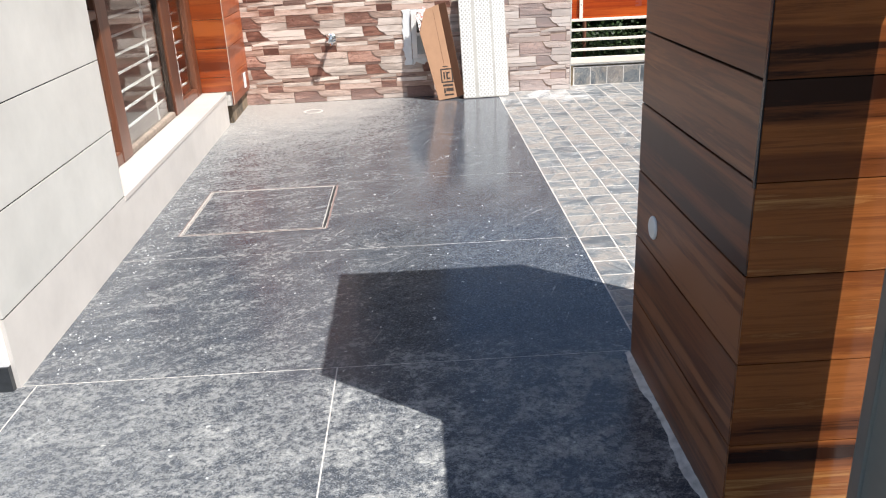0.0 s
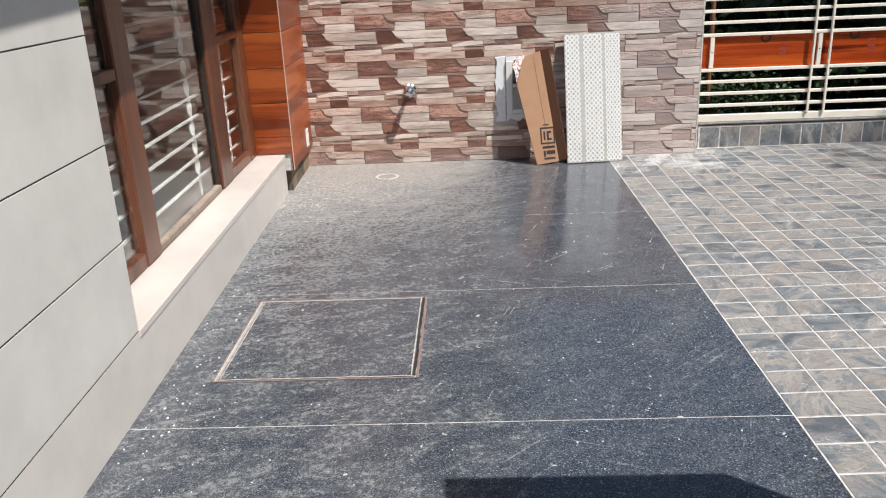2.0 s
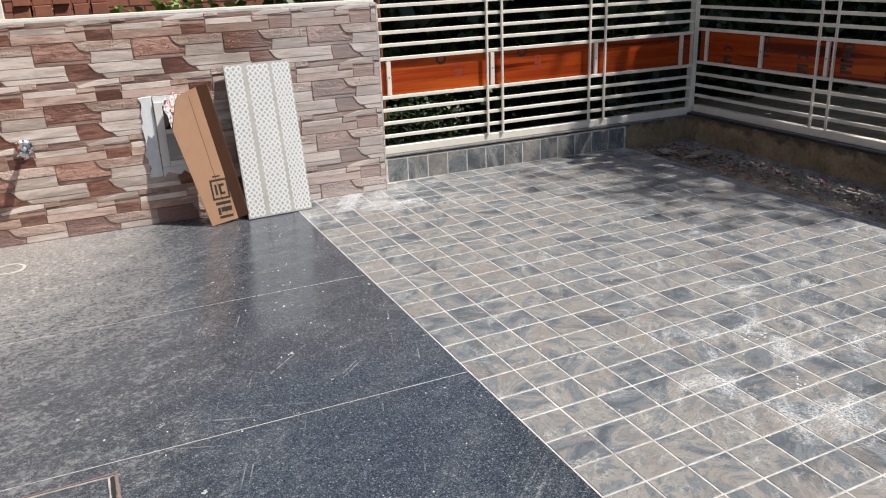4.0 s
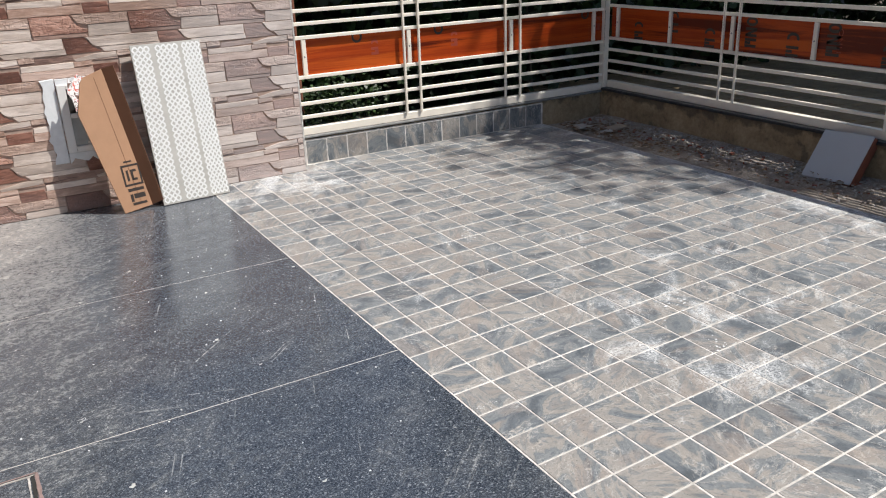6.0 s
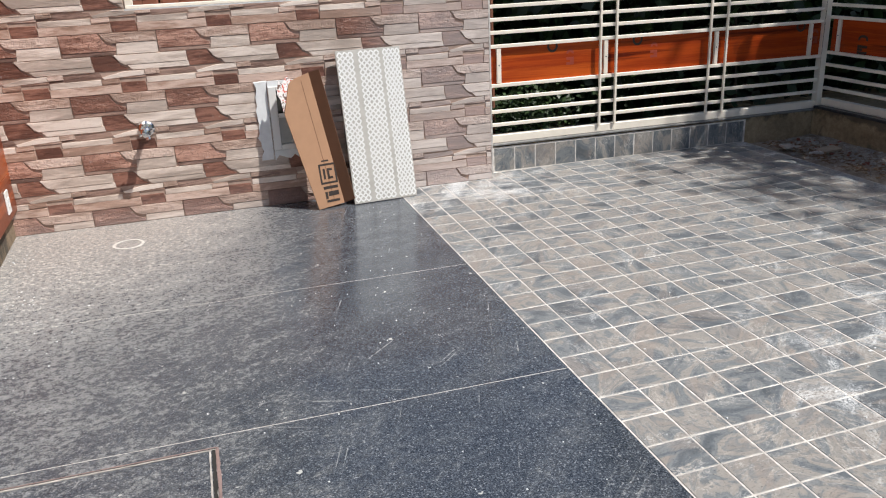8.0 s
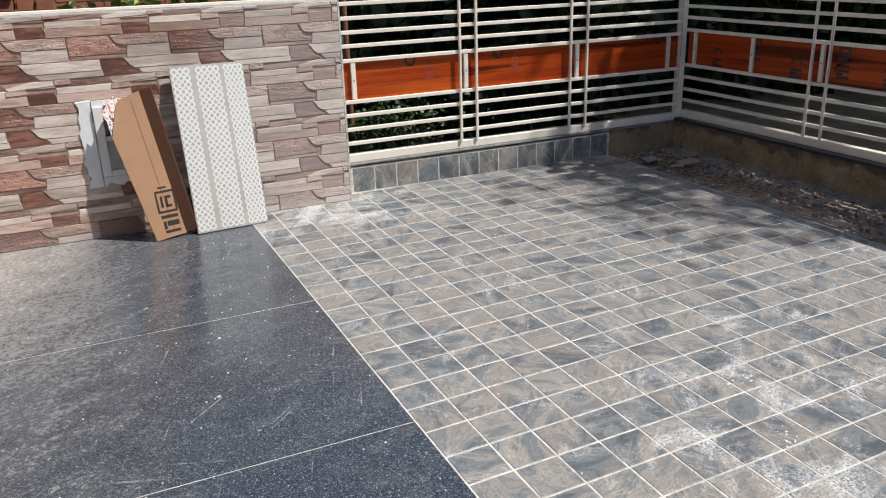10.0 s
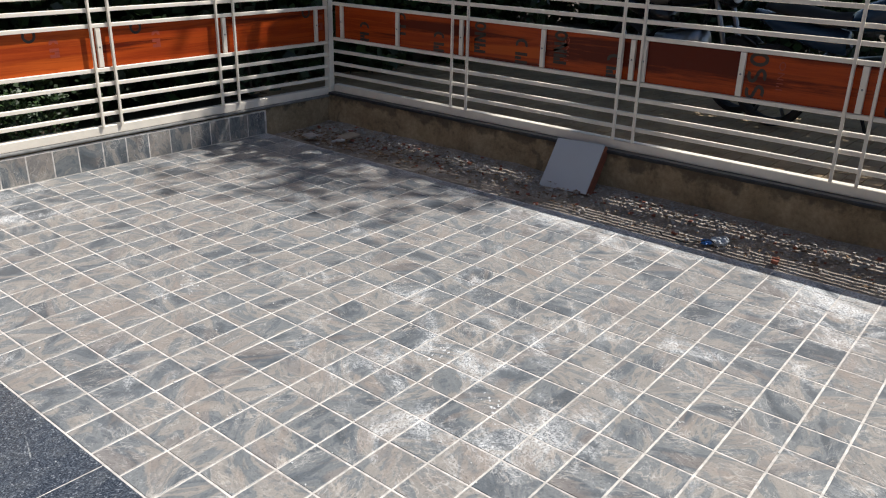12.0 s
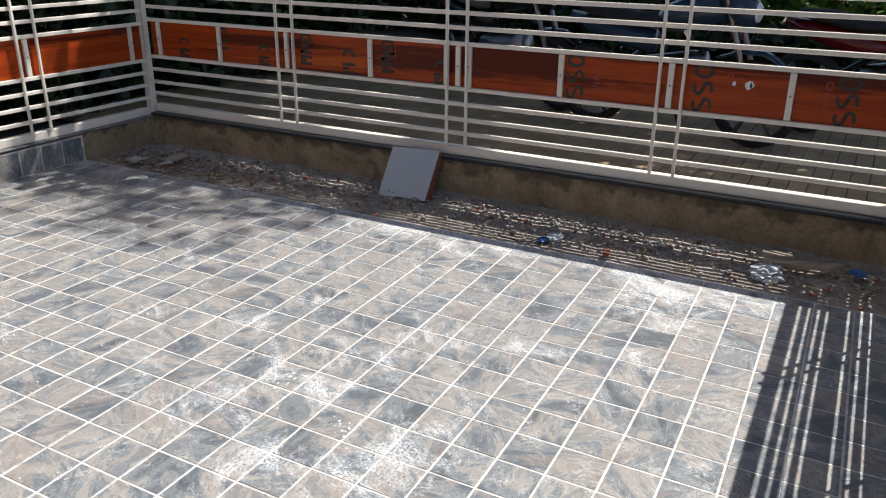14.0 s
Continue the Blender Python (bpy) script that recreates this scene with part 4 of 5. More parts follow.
def print_block(parent, plane, at, along, z0, z1, w, kind, mat=M_INK):
    """Large sideways print on the panel film, as plain rings, hooks and bars of the printed size."""
    shapes = {"long": "oxx", "two": "cr", "three": "onr"}[kind]
    h = (z1 - z0) / len(shapes)
    t = 0.017 if w > 0.04 else 0.005
    for i, sh in enumerate(shapes):
        zc = z1 - (i + 0.5) * h
        bm = bmesh.new()
        front = at - 0.0008
        if sh == "o":
            arc_strip(bm, plane, front, along, zc, w / 2, h * 0.44, 0, 360, t)
        elif sh == "c":
            arc_strip(bm, plane, front, along, zc, w / 2, h * 0.44, -20, 200, t)
        elif sh == "x":
            arc_strip(bm, plane, front, along - w * 0.22, zc, w * 0.28, h * 0.46, -5, 215, t * 0.95)
            arc_strip(bm, plane, front, along + w * 0.22, zc, w * 0.28, h * 0.46, 175, 395, t * 0.95)
        else:
            put = (lambda u, z: (front, u, z)) if plane == "x" else (lambda u, z: (u, front, z))
            for dz in (-0.3 * h, 0.3 * h):
                bm.faces.new([bm.verts.new(put(u, zc + dz + z)) for u, z in ((along - w / 2, -t / 2), (along + w / 2, -t / 2), (along + w / 2, t / 2), (along - w / 2, t / 2))])
            lean = 0.3 * h if sh == "n" else 0.0
            end = along - w / 2 if sh == "n" else along
            bm.faces.new([bm.verts.new(put(u, zc + z)) for u, z in ((end, lean - t / 2), (along + w / 2, -lean - t / 2), (along + w / 2, -lean + t / 2), (end, lean + t / 2))])
        part("print", bm, mat, parent)


for y, kind, z0, z1 in ((6.81, "two", 0.57, 0.70), (6.48, "two", 0.64, 0.79), (6.16, "two", 0.57, 0.70), (5.84, "three", 0.60, 0.79), (5.54, "two", 0.57, 0.72), (5.28, "three", 0.60, 0.79), (4.945, "two", 0.57, 0.70), (4.19, "long", 0.566, 0.793), (3.575, "long", 0.566, 0.793), (2.973, "long", 0.566, 0.793)):
    print_block(fence_east, "x", EX + 0.0205, y, z0, z1, 0.085 if kind != "long" else 0.092, kind)
for y in (5.24, 4.08, 3.46, 3.05):
    print_block(fence_east, "x", EX + 0.0205, y, 0.62, 0.76, 0.03, "three", M_FAINT)
for x in (2.03, 2.62, 3.86):
    part("print", mesh_of("print", ring(0.022, 0.036, 0, 0.001, 20), M_INK), None, fence_north).matrix_world = pose(x, NY + 0.0202, 0.742, 90, 0, 0)
    print_block(fence_north, "y", NY + 0.0205, x + 0.12, 0.62, 0.72, 0.05, "two", M_FAINT)

for y, q in ((3.379, 0.016), (3.365, 0.011), (3.44, 0.009)):
    peel = bmesh.new()
    pr = random.Random(round(y * 1000))
    peel.faces.new([peel.verts.new((EX + 0.0196, y + q * pr.uniform(0.5, 1.2) * math.cos(k * 0.698), 0.712 + 1.5 * q * pr.uniform(0.5, 1.2) * math.sin(k * 0.698))) for k in range(9)])
    part("peeled_spot", peel, M_PLASTIC, fence_east, "white spot where the film has peeled")

# railing on the low brick wall
railing = empty("wall_railing", Matrix(), "cream painted railing on top of the brick-look wall", "railing")
part("base_rail", box(-0.395, 1.55, 7.0, 7.022, 1.112, 1.129, bevel=0.003), M_CREAM, railing)
part("wall_coping", box(-0.398, 1.556, 6.985, 7.19, 1.1055, 1.1115), M_CEMENT, railing)
rail_run(railing, "x", 7.012, -0.355, 1.51, (1.34, 1.43, 1.52))
for x in (-0.375, 1.53):
    part("upright", box(x - 0.02, x + 0.02, 7.003, 7.042, 1.1118, 1.58, bevel=0.003), M_CREAM, railing)


# ---- things by the brick wall ----
def lace_board():
    """A pale decor tile with three bands of open lace pattern, leaning on the wall."""
    w, h, t = 0.372, 0.845, 0.011
    foot, top = Vector((0.655, 6.785, 0.0)), Vector((0.635, 6.945, 0.815))
    up = (top - foot).normalized()
    side = Vector((1.0, 0.085, 0.0)).normalized()
    nrm = up.cross(side).normalized()
    up = side.cross(nrm).normalized()
    m = Matrix((side, nrm, up)).transposed().to_4x4()
    m.translation = foot + Vector((0, 0, 0.002))
    ob = empty("decor_tile", m, "tall pale grey tile with white lace bands leaning on the wall", "tile")
    k = Mat("pale_satin_tile", 0.3)
    p = k.pos()
    k.color(k.ramp(k.noise(p, 14, 5), [(0.3, (0.42, 0.40, 0.365)), (0.7, (0.54, 0.52, 0.48))]))
    part("sheet", box(0, w, -t, 0, 0, h, bevel=0.001), k.m, ob)
    white = plain("white_relief", (0.86, 0.86, 0.84), 0.25, vary=0.04)
    for x0, x1 in ((0.008, 0.098), (0.128, 0.248), (0.270, 0.366)):
        bm = bmesh.new()
        cols = max(2, round((x1 - x0) / 0.027))
        cw = (x1 - x0) / cols
        rows = round(h / 0.034)
        ch = (h - 0.02) / rows
        for r in range(rows):
            for c in range(cols):
                cx, cz = x0 + (c + 0.5) * cw, 0.01 + (r + 0.5) * ch
                for dx, dz in ((1, 1), (1, -1), (-1, 1), (-1, -1)):
                    a, b = (cx + dx * cw * 0.5, cz), (cx, cz + dz * ch * 0.5)
                    mid = ((a[0] + b[0]) / 2 + dx * cw * 0.03, (a[1] + b[1]) / 2 + dz * ch * 0.03)
                    for p0, p1 in ((a, mid), (mid, b)):
                        d = Vector((p1[0] - p0[0], p1[1] - p0[1]))
                        n = Vector((-d.y, d.x)).normalized() * 0.0043
                        vs = [bm.verts.new((q[0] + s * n.x, -t - 0.0012, q[1] + s * n.y)) for q, s in ((p0, 1), (p0, -1), (p1, -1), (p1, 1))]
                        bm.faces.new(vs)
        part("lace_band", bm, white, ob, "white raised lace pattern")


def carton():
    """An opened carton: a torn main panel and a flap folded forward."""
    foot, top = Vector((0.452, 6.765, 0.0)), Vector((0.585, 6.945, 0.72))
    base_r = Vector((0.585, 6.80, 0.0))
    side = (base_r - foot).normalized()
    up = Vector((-0.055, 0.2, 0.97)).normalized()
    nrm = up.cross(side).normalized()
    up = side.cross(nrm).normalized()
    m = Matrix((side, nrm, up)).transposed().to_4x4()
    m.translation = foot + Vector((0, 0, 0.003))
    ob = empty("cardboard_carton", m, "opened brown cardboard carton, torn at the corner, leaning on the wall", "carton")
    bm = prism([(0.0, 0.0), (0.155, 0.012), (0.075, 0.745), (-0.03, 0.715), (-0.05, 0.69), (-0.10, 0.54)], 0.005)
    part("panel", bm, M_CARD, ob)
    hinge_a, hinge_b = Vector((0.156, 0, 0.012)), Vector((0.076, 0, 0.745))
    turn = Matrix.Translation(hinge_a) @ Matrix.Rotation(radians(-48), 4, (hinge_b - hinge_a).normalized()) @ Matrix.Translation(-hinge_a)
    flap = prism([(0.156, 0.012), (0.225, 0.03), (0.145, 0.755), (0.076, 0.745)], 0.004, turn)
    part("flap", flap, M_CARDSHADE, ob, "shaded inner flap")
    torn_film = Mat("torn_printed_film", 0.5)
    torn_film.color(torn_film.ramp(torn_film.noise(torn_film.pos(), 48, 3, 0.6, 0.8), [(0.42, (0.16, 0.09, 0.07)), (0.46, (0.80, 0.78, 0.76)), (0.56, (0.82, 0.76, 0.74)), (0.60, (0.62, 0.12, 0.08))]))
    torn = prism([(-0.10, 0.55), (-0.05, 0.67), (-0.025, 0.715), (-0.05, 0.74), (-0.085, 0.70), (-0.10, 0.72), (-0.12, 0.65), (-0.105, 0.62)], 0.004, Matrix.Translation((0, 0.006, 0)))
    part("torn_edge", torn, torn_film.m, ob, "torn white film printed in red")
    part("crease", box(0.10, 0.1025, -0.0056, -0.005, 0.02, 0.70, m=pose(0, 0, 0, 0, -6.2, 0)), M_CARDSHADE, ob)
    # printed mark: a rounded square with bars, and lines of small print
    for r in ((0.022, 0.105, 0.195, 0.203), (0.022, 0.105, 0.118, 0.126), (0.022, 0.030, 0.126, 0.195), (0.097, 0.105, 0.126, 0.195), (0.04, 0.05, 0.138, 0.182), (0.06, 0.085, 0.172, 0.182), (0.06, 0.07, 0.138, 0.172), (0.06, 0.085, 0.138, 0.147),
              (0.030, 0.10, 0.096, 0.108), (0.034, 0.046, 0.055, 0.085), (0.05, 0.10, 0.066, 0.085), (0.036, 0.10, 0.04, 0.05), (0.04, 0.075, 0.212, 0.218)):
        part("print", box(0.036 + (r[0] - 0.022) * 1.22, 0.036 + (r[1] - 0.022) * 1.22, -0.0062, -0.0052, 0.030 + (r[2] - 0.04) * 1.32, 0.030 + (r[3] - 0.04) * 1.32), M_INK, ob)


def vent_window():
    m = Matrix.Translation((0.262, WALL_Y - 0.016, 0.318))
    ob = empty("vent_window", m, "small white framed vent hatch set in the brick-look wall", "vent")
    w, h = 0.225, 0.35
    for b in ((0, 0.042, 0, h), (w - 0.03, w, 0, h), (0.042, w - 0.03, 0, 0.03), (0.042, w - 0.03, h - 0.022, h), (0.042, w - 0.03, 0.178, 0.20)):
        part("frame_bar", box(b[0], b[1], -0.012, 0.012, b[2], b[3], bevel=0.002), M_PLASTIC, ob)
    part("backing", box(0.02, w - 0.01, 0.006, 0.011, 0.01, h - 0.01), M_DARKJOINT, ob)
    part("lower_panel", box(0.043, w - 0.031, 0.001, 0.0055, 0.031, 0.177), plain("dull_grey_panel", (0.46, 0.48, 0.47), 0.5, vary=0.15), ob, "dull grey lower panel")
    r = random.Random(3)
    rim = [(-0.001, -0.055), (-0.001, h + 0.035)] + [(-0.045 - 0.07 * abs(noise.noise((k * 0.9, 4.2, 0))) - r.uniform(0, 0.022), h + 0.03 - (h + 0.085) * k / 17) for k in range(18)]
    part("cement_smear", prism(rim, 0.010, Matrix.Translation((0, 0.013, 0)), inset=0.004), M_WHITECEMENT, ob, "rough white cement around the frame")
    under = [(0.0, -0.001), (w * 0.8, -0.001)] + [(w * 0.8 - w * 0.8 * k / 8, -0.03 - r.uniform(0, 0.035)) for k in range(9)]
    part("cement_smear", prism(under, 0.008, Matrix.Translation((0, 0.013, 0)), inset=0.003), M_WHITECEMENT, ob)
    part("cement_smear", box(0.0, w, 0.0, 0.0125, h + 0.0005, h + 0.03), M_WHITECEMENT, ob)
    bm = bmesh.new()
    for k in range(9):
        rod((0.13 + r.uniform(-0.03, 0.05), -0.006, 0.033), (0.13 + r.uniform(-0.04, 0.06), -0.02, 0.045 + r.uniform(0, 0.03)), 0.006, 6, bm=bm)
    part("plug", bm, M_PLASTIC, ob, "white plug and wire ends")


def garden_tap():
    ob = empty("garden_tap", pose(-0.386, WALL_Y - 0.012, 0.505), "chrome garden tap on the brick-look wall", "tap")
    def turned(prof, y):
        bm = lathe(prof, 22)
        bmesh.ops.transform(bm, matrix=Matrix.Translation((0, y, 0)) @ pose(0, 0, 0, 90, 0, 0), verts=bm.verts)
        return bm
    part("flange", turned([(0.04, 0), (0.04, 0.004), (0.03, 0.012), (0.014, 0.014)], 0.0), M_CHROME, ob)
    part("stem", turned([(0.013, 0.01), (0.013, 0.05), (0.018, 0.055), (0.018, 0.085), (0.012, 0.09)], 0.0), M_CHROME, ob)
    part("spout", rod((0, -0.07, -0.004), (0.004, -0.085, -0.046), 0.013, 12, 0.011), M_CHROME, ob)
    part("neck", turned([(0.012, 0.086), (0.010, 0.112)], 0.0), M_CHROME, ob)
    knob = turned([(0.012, 0.110), (0.024, 0.113), (0.026, 0.122), (0.018, 0.130), (0.006, 0.132)], 0.0)
    for k in range(4):
        a = radians(20 + 90 * k)
        rod((0.018 * math.cos(a), -0.119, 0.018 * math.sin(a)), (0.036 * math.cos(a), -0.119, 0.036 * math.sin(a)), 0.007, 8, 0.009, knob)
    part("handle", knob, M_CHROME, ob, "chrome cross handle")


lace_board()
carton()
vent_window()
garden_tap()

# ---- rubble strip ----
bm = bmesh.new()
nx, ny = 12, 110
grid = []
for j in range(ny + 1):
    row = []
    for i in range(nx + 1):
        x, y = 3.452 + 0.553 * i / nx, 2.2 + 4.92 * j / ny
        z = -0.018 + (0.004 + 0.03 * max(0.0, x - 3.72)) * noise.noise((x * 5, y * 5, 0)) + 0.003 * noise.noise((x * 21, y * 21, 3)) + 0.02 * max(0.0, (x - 3.8) / 0.2)
        if i == 0:
            z = min(z, -0.006)
        row.append(bm.verts.new((x, y, z)))
    grid.append(row)
for j in range(ny):
    for i in range(nx):
        bm.faces.new((grid[j][i], grid[j][i + 1], grid[j + 1][i + 1], grid[j + 1][i]))
structure("rubble_strip", bm, M_SOIL, "strip of dark soil and building rubble", "soil strip")


def pebble(bm, x, y, z, s, r):
    vs = []
    for sx in (-1, 1):
        for sy in (-1, 1):
            for sz in (-1, 1):
                vs.append(bm.verts.new((x + s * sx * r.uniform(0.4, 1.1), y + s * sy * r.uniform(0.4, 1.1), z + s * sz * r.uniform(0.25, 0.6))))
    for f in ((0, 1, 3, 2), (4, 5, 7, 6), (0, 1, 5, 4), (2, 3, 7, 6), (0, 2, 6, 4), (1, 3, 7, 5)):
        bm.faces.new([vs[i] for i in f])


def chips(name, mat, n, lo, hi, seed, label):
    r = random.Random(seed)
    bm = bmesh.new()
    for _ in range(n):
        y = r.uniform(2.3, 7.05)
        x = 3.99 - abs(r.gauss(0, 0.22))
        if x < 3.47:
            continue
        pebble(bm, x, y, -0.012 + r.uniform(0, 0.014), r.uniform(lo, hi) * (1.6 if y > 6.2 and r.random() < 0.3 else 1), r)
    tagged(part(name, bm, mat), label, "rubble", kind="stuff")


chips("stone_chips", M_CHIP, 2600, 0.002, 0.009, 5, "pale stone chips scattered on the soil strip")
chips("brick_chips", M_RUST, 160, 0.004, 0.013, 6, "red brick chips scattered on the soil strip")
chips("dark_clods", M_SOIL, 500, 0.004, 0.013, 8, "dark soil clods on the strip")


litter = bmesh.new()
rr = random.Random(31)
for _ in range(420):
    y = rr.choice((rr.uniform(5.9, 7.02), rr.uniform(5.9, 7.02), rr.uniform(2.4, 6.0)))
    x = min(3.98, 3.50 + abs(rr.gauss(0, 0.16)))
    a, q = rr.uniform(0, 6.28), rr.uniform(0.008, 0.026)
    ca, sa, z = math.cos(a), math.sin(a), rr.uniform(0.002, 0.014)
    ring_ = [litter.verts.new((x + q * (u * ca - w * sa), y + q * (u * sa + w * ca), z + q * h)) for u, w, h in ((-1, 0, 0), (0, -0.45, 0.35), (1, 0, 0.1), (0, 0.45, 0.3))]
    litter.faces.new((ring_[0], ring_[1], ring_[2]))
    litter.faces.new((ring_[0], ring_[2], ring_[3]))
tagged(part("leaf_litter", litter, M_LITTER), "dry brown leaves and scraps on the soil strip", "leaf litter", kind="stuff")


crumbs = bmesh.new()
rr = random.Random(57)
for _ in range(260):
    y = rr.uniform(2.6, 6.8)
    x = -1.03 - 0.0253 * (y - 2.535) + 0.02 + abs(rr.gauss(0, 0.16))
    pebble(crumbs, x, y, 0.001, rr.uniform(0.0012, 0.0042), rr)
for _ in range(220):
    pebble(crumbs, rr.uniform(-1.0, 0.9), rr.uniform(2.0, 6.8), 0.001, rr.uniform(0.001, 0.0032), rr)
for _ in range(260):
    pebble(crumbs, rr.uniform(0.95, 3.4), rr.uniform(3.0, 6.9), 0.002, rr.uniform(0.001, 0.0034), rr)
tagged(part("mortar_crumbs", crumbs, M_CEMENT), "tiny white mortar crumbs scattered on the paving", "crumbs", kind="stuff")


def shard(name, x, y, rz, pts, t, mat, label, cat, rx=4, ry=5, z=0.0):
    bm = prism(pts, t, pose(0, 0, 0, -90, 0, 0))
    ob = part(name, bm, mat)
    ob.matrix_world = pose(x, y, z, rx, ry, rz)
    tagged(ob, label, cat)


shard("broken_tile", 3.58, 6.82, 20, [(-0.09, -0.04), (0.07, -0.05), (0.09, 0.03), (-0.03, 0.05)], 0.012, M_CHIP, "broken pale tile piece lying on rubble", "tile piece", z=0.008)
shard("broken_tile", 3.72, 6.62, -30, [(-0.07, -0.05), (0.08, -0.03), (0.04, 0.05), (-0.06, 0.03)], 0.012, M_WOOD, "broken brownish tile piece lying on rubble", "tile piece", 8, -9, 0.012)
shard("broken_tile", 3.62, 6.60, 60, [(-0.05, -0.03), (0.06, -0.03), (0.03, 0.04)], 0.012, M_GREYTILE, "broken grey tile piece lying on rubble", "tile piece", -6, 9, 0.006)
shard("wood_offcut", 3.78, 3.02, 98, [(-0.16, -0.018), (0.15, -0.03), (0.17, 0.02), (-0.10, 0.035)], 0.018, M_WOOD, "splintered pale wood offcut on the rubble", "wood offcut", 2, 3, 0.014)
shard("wood_offcut", 3.84, 3.12, 120, [(-0.07, -0.03), (0.06, -0.035), (0.08, 0.02), (-0.05, 0.03)], 0.015, M_WOOD, "short pale wood offcut on the rubble", "wood offcut", 2, -6, 0.02)
shard("bottle_cap_tray", 3.80, 2.80, 30, [(-0.035, -0.02), (0.035, -0.02), (0.035, 0.02), (-0.035, 0.02)], 0.02, M_BLUE, "small blue plastic piece on the rubble", "plastic piece", 2, 8, 0.012)
shard("brick_piece", 3.53, 3.80, 15, [(-0.03, -0.012), (0.035, -0.016), (0.03, 0.014), (-0.02, 0.016)], 0.015, M_RUST, "small red brick piece beside the tiles", "brick piece", 2, 2, 0.004)


def crumpled(name, x, y, s, mat, seed, label):
    r = random.Random(seed)
    bm = bmesh.new()
    bmesh.ops.create_icosphere(bm, subdivisions=3, radius=s)
    for v in bm.verts:
        f = 0.85 + 0.4 * noise.noise(v.co * (3.4 / s) + Vector((seed * 1.37, 0.4, 0.2))) + r.uniform(-0.07, 0.07)
        v.co = Vector((v.co.x * f * 1.3, v.co.y * f, max(v.co.z * f * 0.5, -0.2 * s)))
    ob = part(name, bm, mat)
    ob.matrix_world = pose(x, y, 0.0)
    tagged(ob, label, "plastic bag")


crumpled("plastic_bag", 3.62, 4.08, 0.045, M_FILM, 2, "crumpled clear plastic bag on the rubble")
crumpled("plastic_bag", 3.57, 4.12, 0.028, M_BLUE, 5, "crumpled bluish plastic bag on the rubble")
crumpled("plastic_bag", 3.66, 3.14, 0.075, M_FILM, 9, "crumpled grey plastic film on the rubble")
crumpled("plastic_wrap", 1.085, 1.64, 0.05, M_PLASTIC, 14, "crumpled pale plastic wrap at the pillar foot")
wire = bmesh.new()
pts = [(3.50 + 0.05 * math.sin(i * 0.55), 4.05 + i * 0.022, 0.012 + 0.012 * math.sin(i * 0.9)) for i in range(14)]
for a, b in zip(pts, pts[1:]):
    rod(a, b, 0.003, 6, bm=wire)
tagged(part("wire_scrap", wire, M_TYRE), "bent black wire scrap on the rubble", "wire")

# cement splashes on the tiles
def splash(x, y, s, seed):
    r = random.Random(seed)
    ob = empty("cement_splash", pose(x, y, 0, 0, 0, r.uniform(0, 180)), "dried white cement splash on the paving", "cement splash")
    for _ in range(16):
        bm = bmesh.new()
        cx, cy, q = r.gauss(0, s * 1.5), r.gauss(0, s * 0.8), s * r.uniform(0.06, 0.27)
        n = 11
        ring_ = [bm.verts.new((cx + q * r.uniform(0.5, 1.2) * math.cos(2 * math.pi * i / n), cy + q * r.uniform(0.3, 0.8) * math.sin(2 * math.pi * i / n), 0.0022)) for i in range(n)]
        crest = bm.verts.new((cx, cy, 0.0034))
        for i in range(n):
            bm.faces.new((ring_[i], ring_[(i + 1) % n], crest))
        part("drop", bm, M_CEMENT, ob)


for n, (x, y, q) in enumerate(((1.60, 5.38, 0.028), (1.72, 5.43, 0.026), (2.11, 5.10, 0.022), (1.97, 4.35, 0.035), (2.16, 3.60, 0.022), (1.30, 4.55, 0.015), (0.62, 5.0, 0.008), (-0.05, 4.75, 0.008), (0.35, 4.62, 0.008), (0.98, 4.15, 0.014), (3.2, 3.55, 0.035), (1.85, 4.05, 0.03))):
    splash(x, y, q, 40 + n)

# grey tile box leaning on the plinth
up = (Vector((3.972, 5.21, 0.225)) - Vector((3.80, 5.19, -0.012))).normalized()
side = Vector((0.0, -1.0, 0.0))
nrm = up.cross(side).normalized()
m = Matrix((side, nrm, up)).transposed().to_4x4()
m.translation = (3.80, 5.19, -0.016)
tbox = empty("tile_carton", m, "grey ceramic tiles in a red-brown carton leaning on the plinth", "tile carton")
part("top_tile", box(0.006, 0.300, -0.006, 0.0, 0, 0.295, bevel=0.001), M_GREYTILE, tbox, "smooth grey tile face")
part("carton", box(0.008, 0.304, 0.0005, 0.058, 0.002, 0.292, bevel=0.002), M_CARTON, tbox)


# ---- plants and the view beyond ----
def leaves(bm, centre, radii, n, size, r, flat=0.0):
    """Scatters small folded leaves in an ellipsoid shell."""
    c = Vector(centre)
    for _ in range(n):
        while True:
            d = Vector((r.uniform(-1, 1), r.uniform(-1, 1), r.uniform(-1, 1)))
            if 0.15 < d.length < 1:
                break
        p = c + Vector((d.x * radii[0], d.y * radii[1], d.z * radii[2]))
        a = Vector((r.uniform(-1, 1), r.uniform(-1, 1), r.uniform(-0.7, 0.5))).normalized()
        b = a.cross(Vector((r.uniform(-1, 1), r.uniform(-1, 1), r.uniform(-1, 1)))).normalized()
        s = size * r.uniform(0.6, 1.3)
        w = s * 0.38
        v = [bm.verts.new(p), bm.verts.new(p + a * s * 0.5 + b * w), bm.verts.new(p + a * s), bm.verts.new(p + a * s * 0.5 - b * w)]
        bm.faces.new(v)


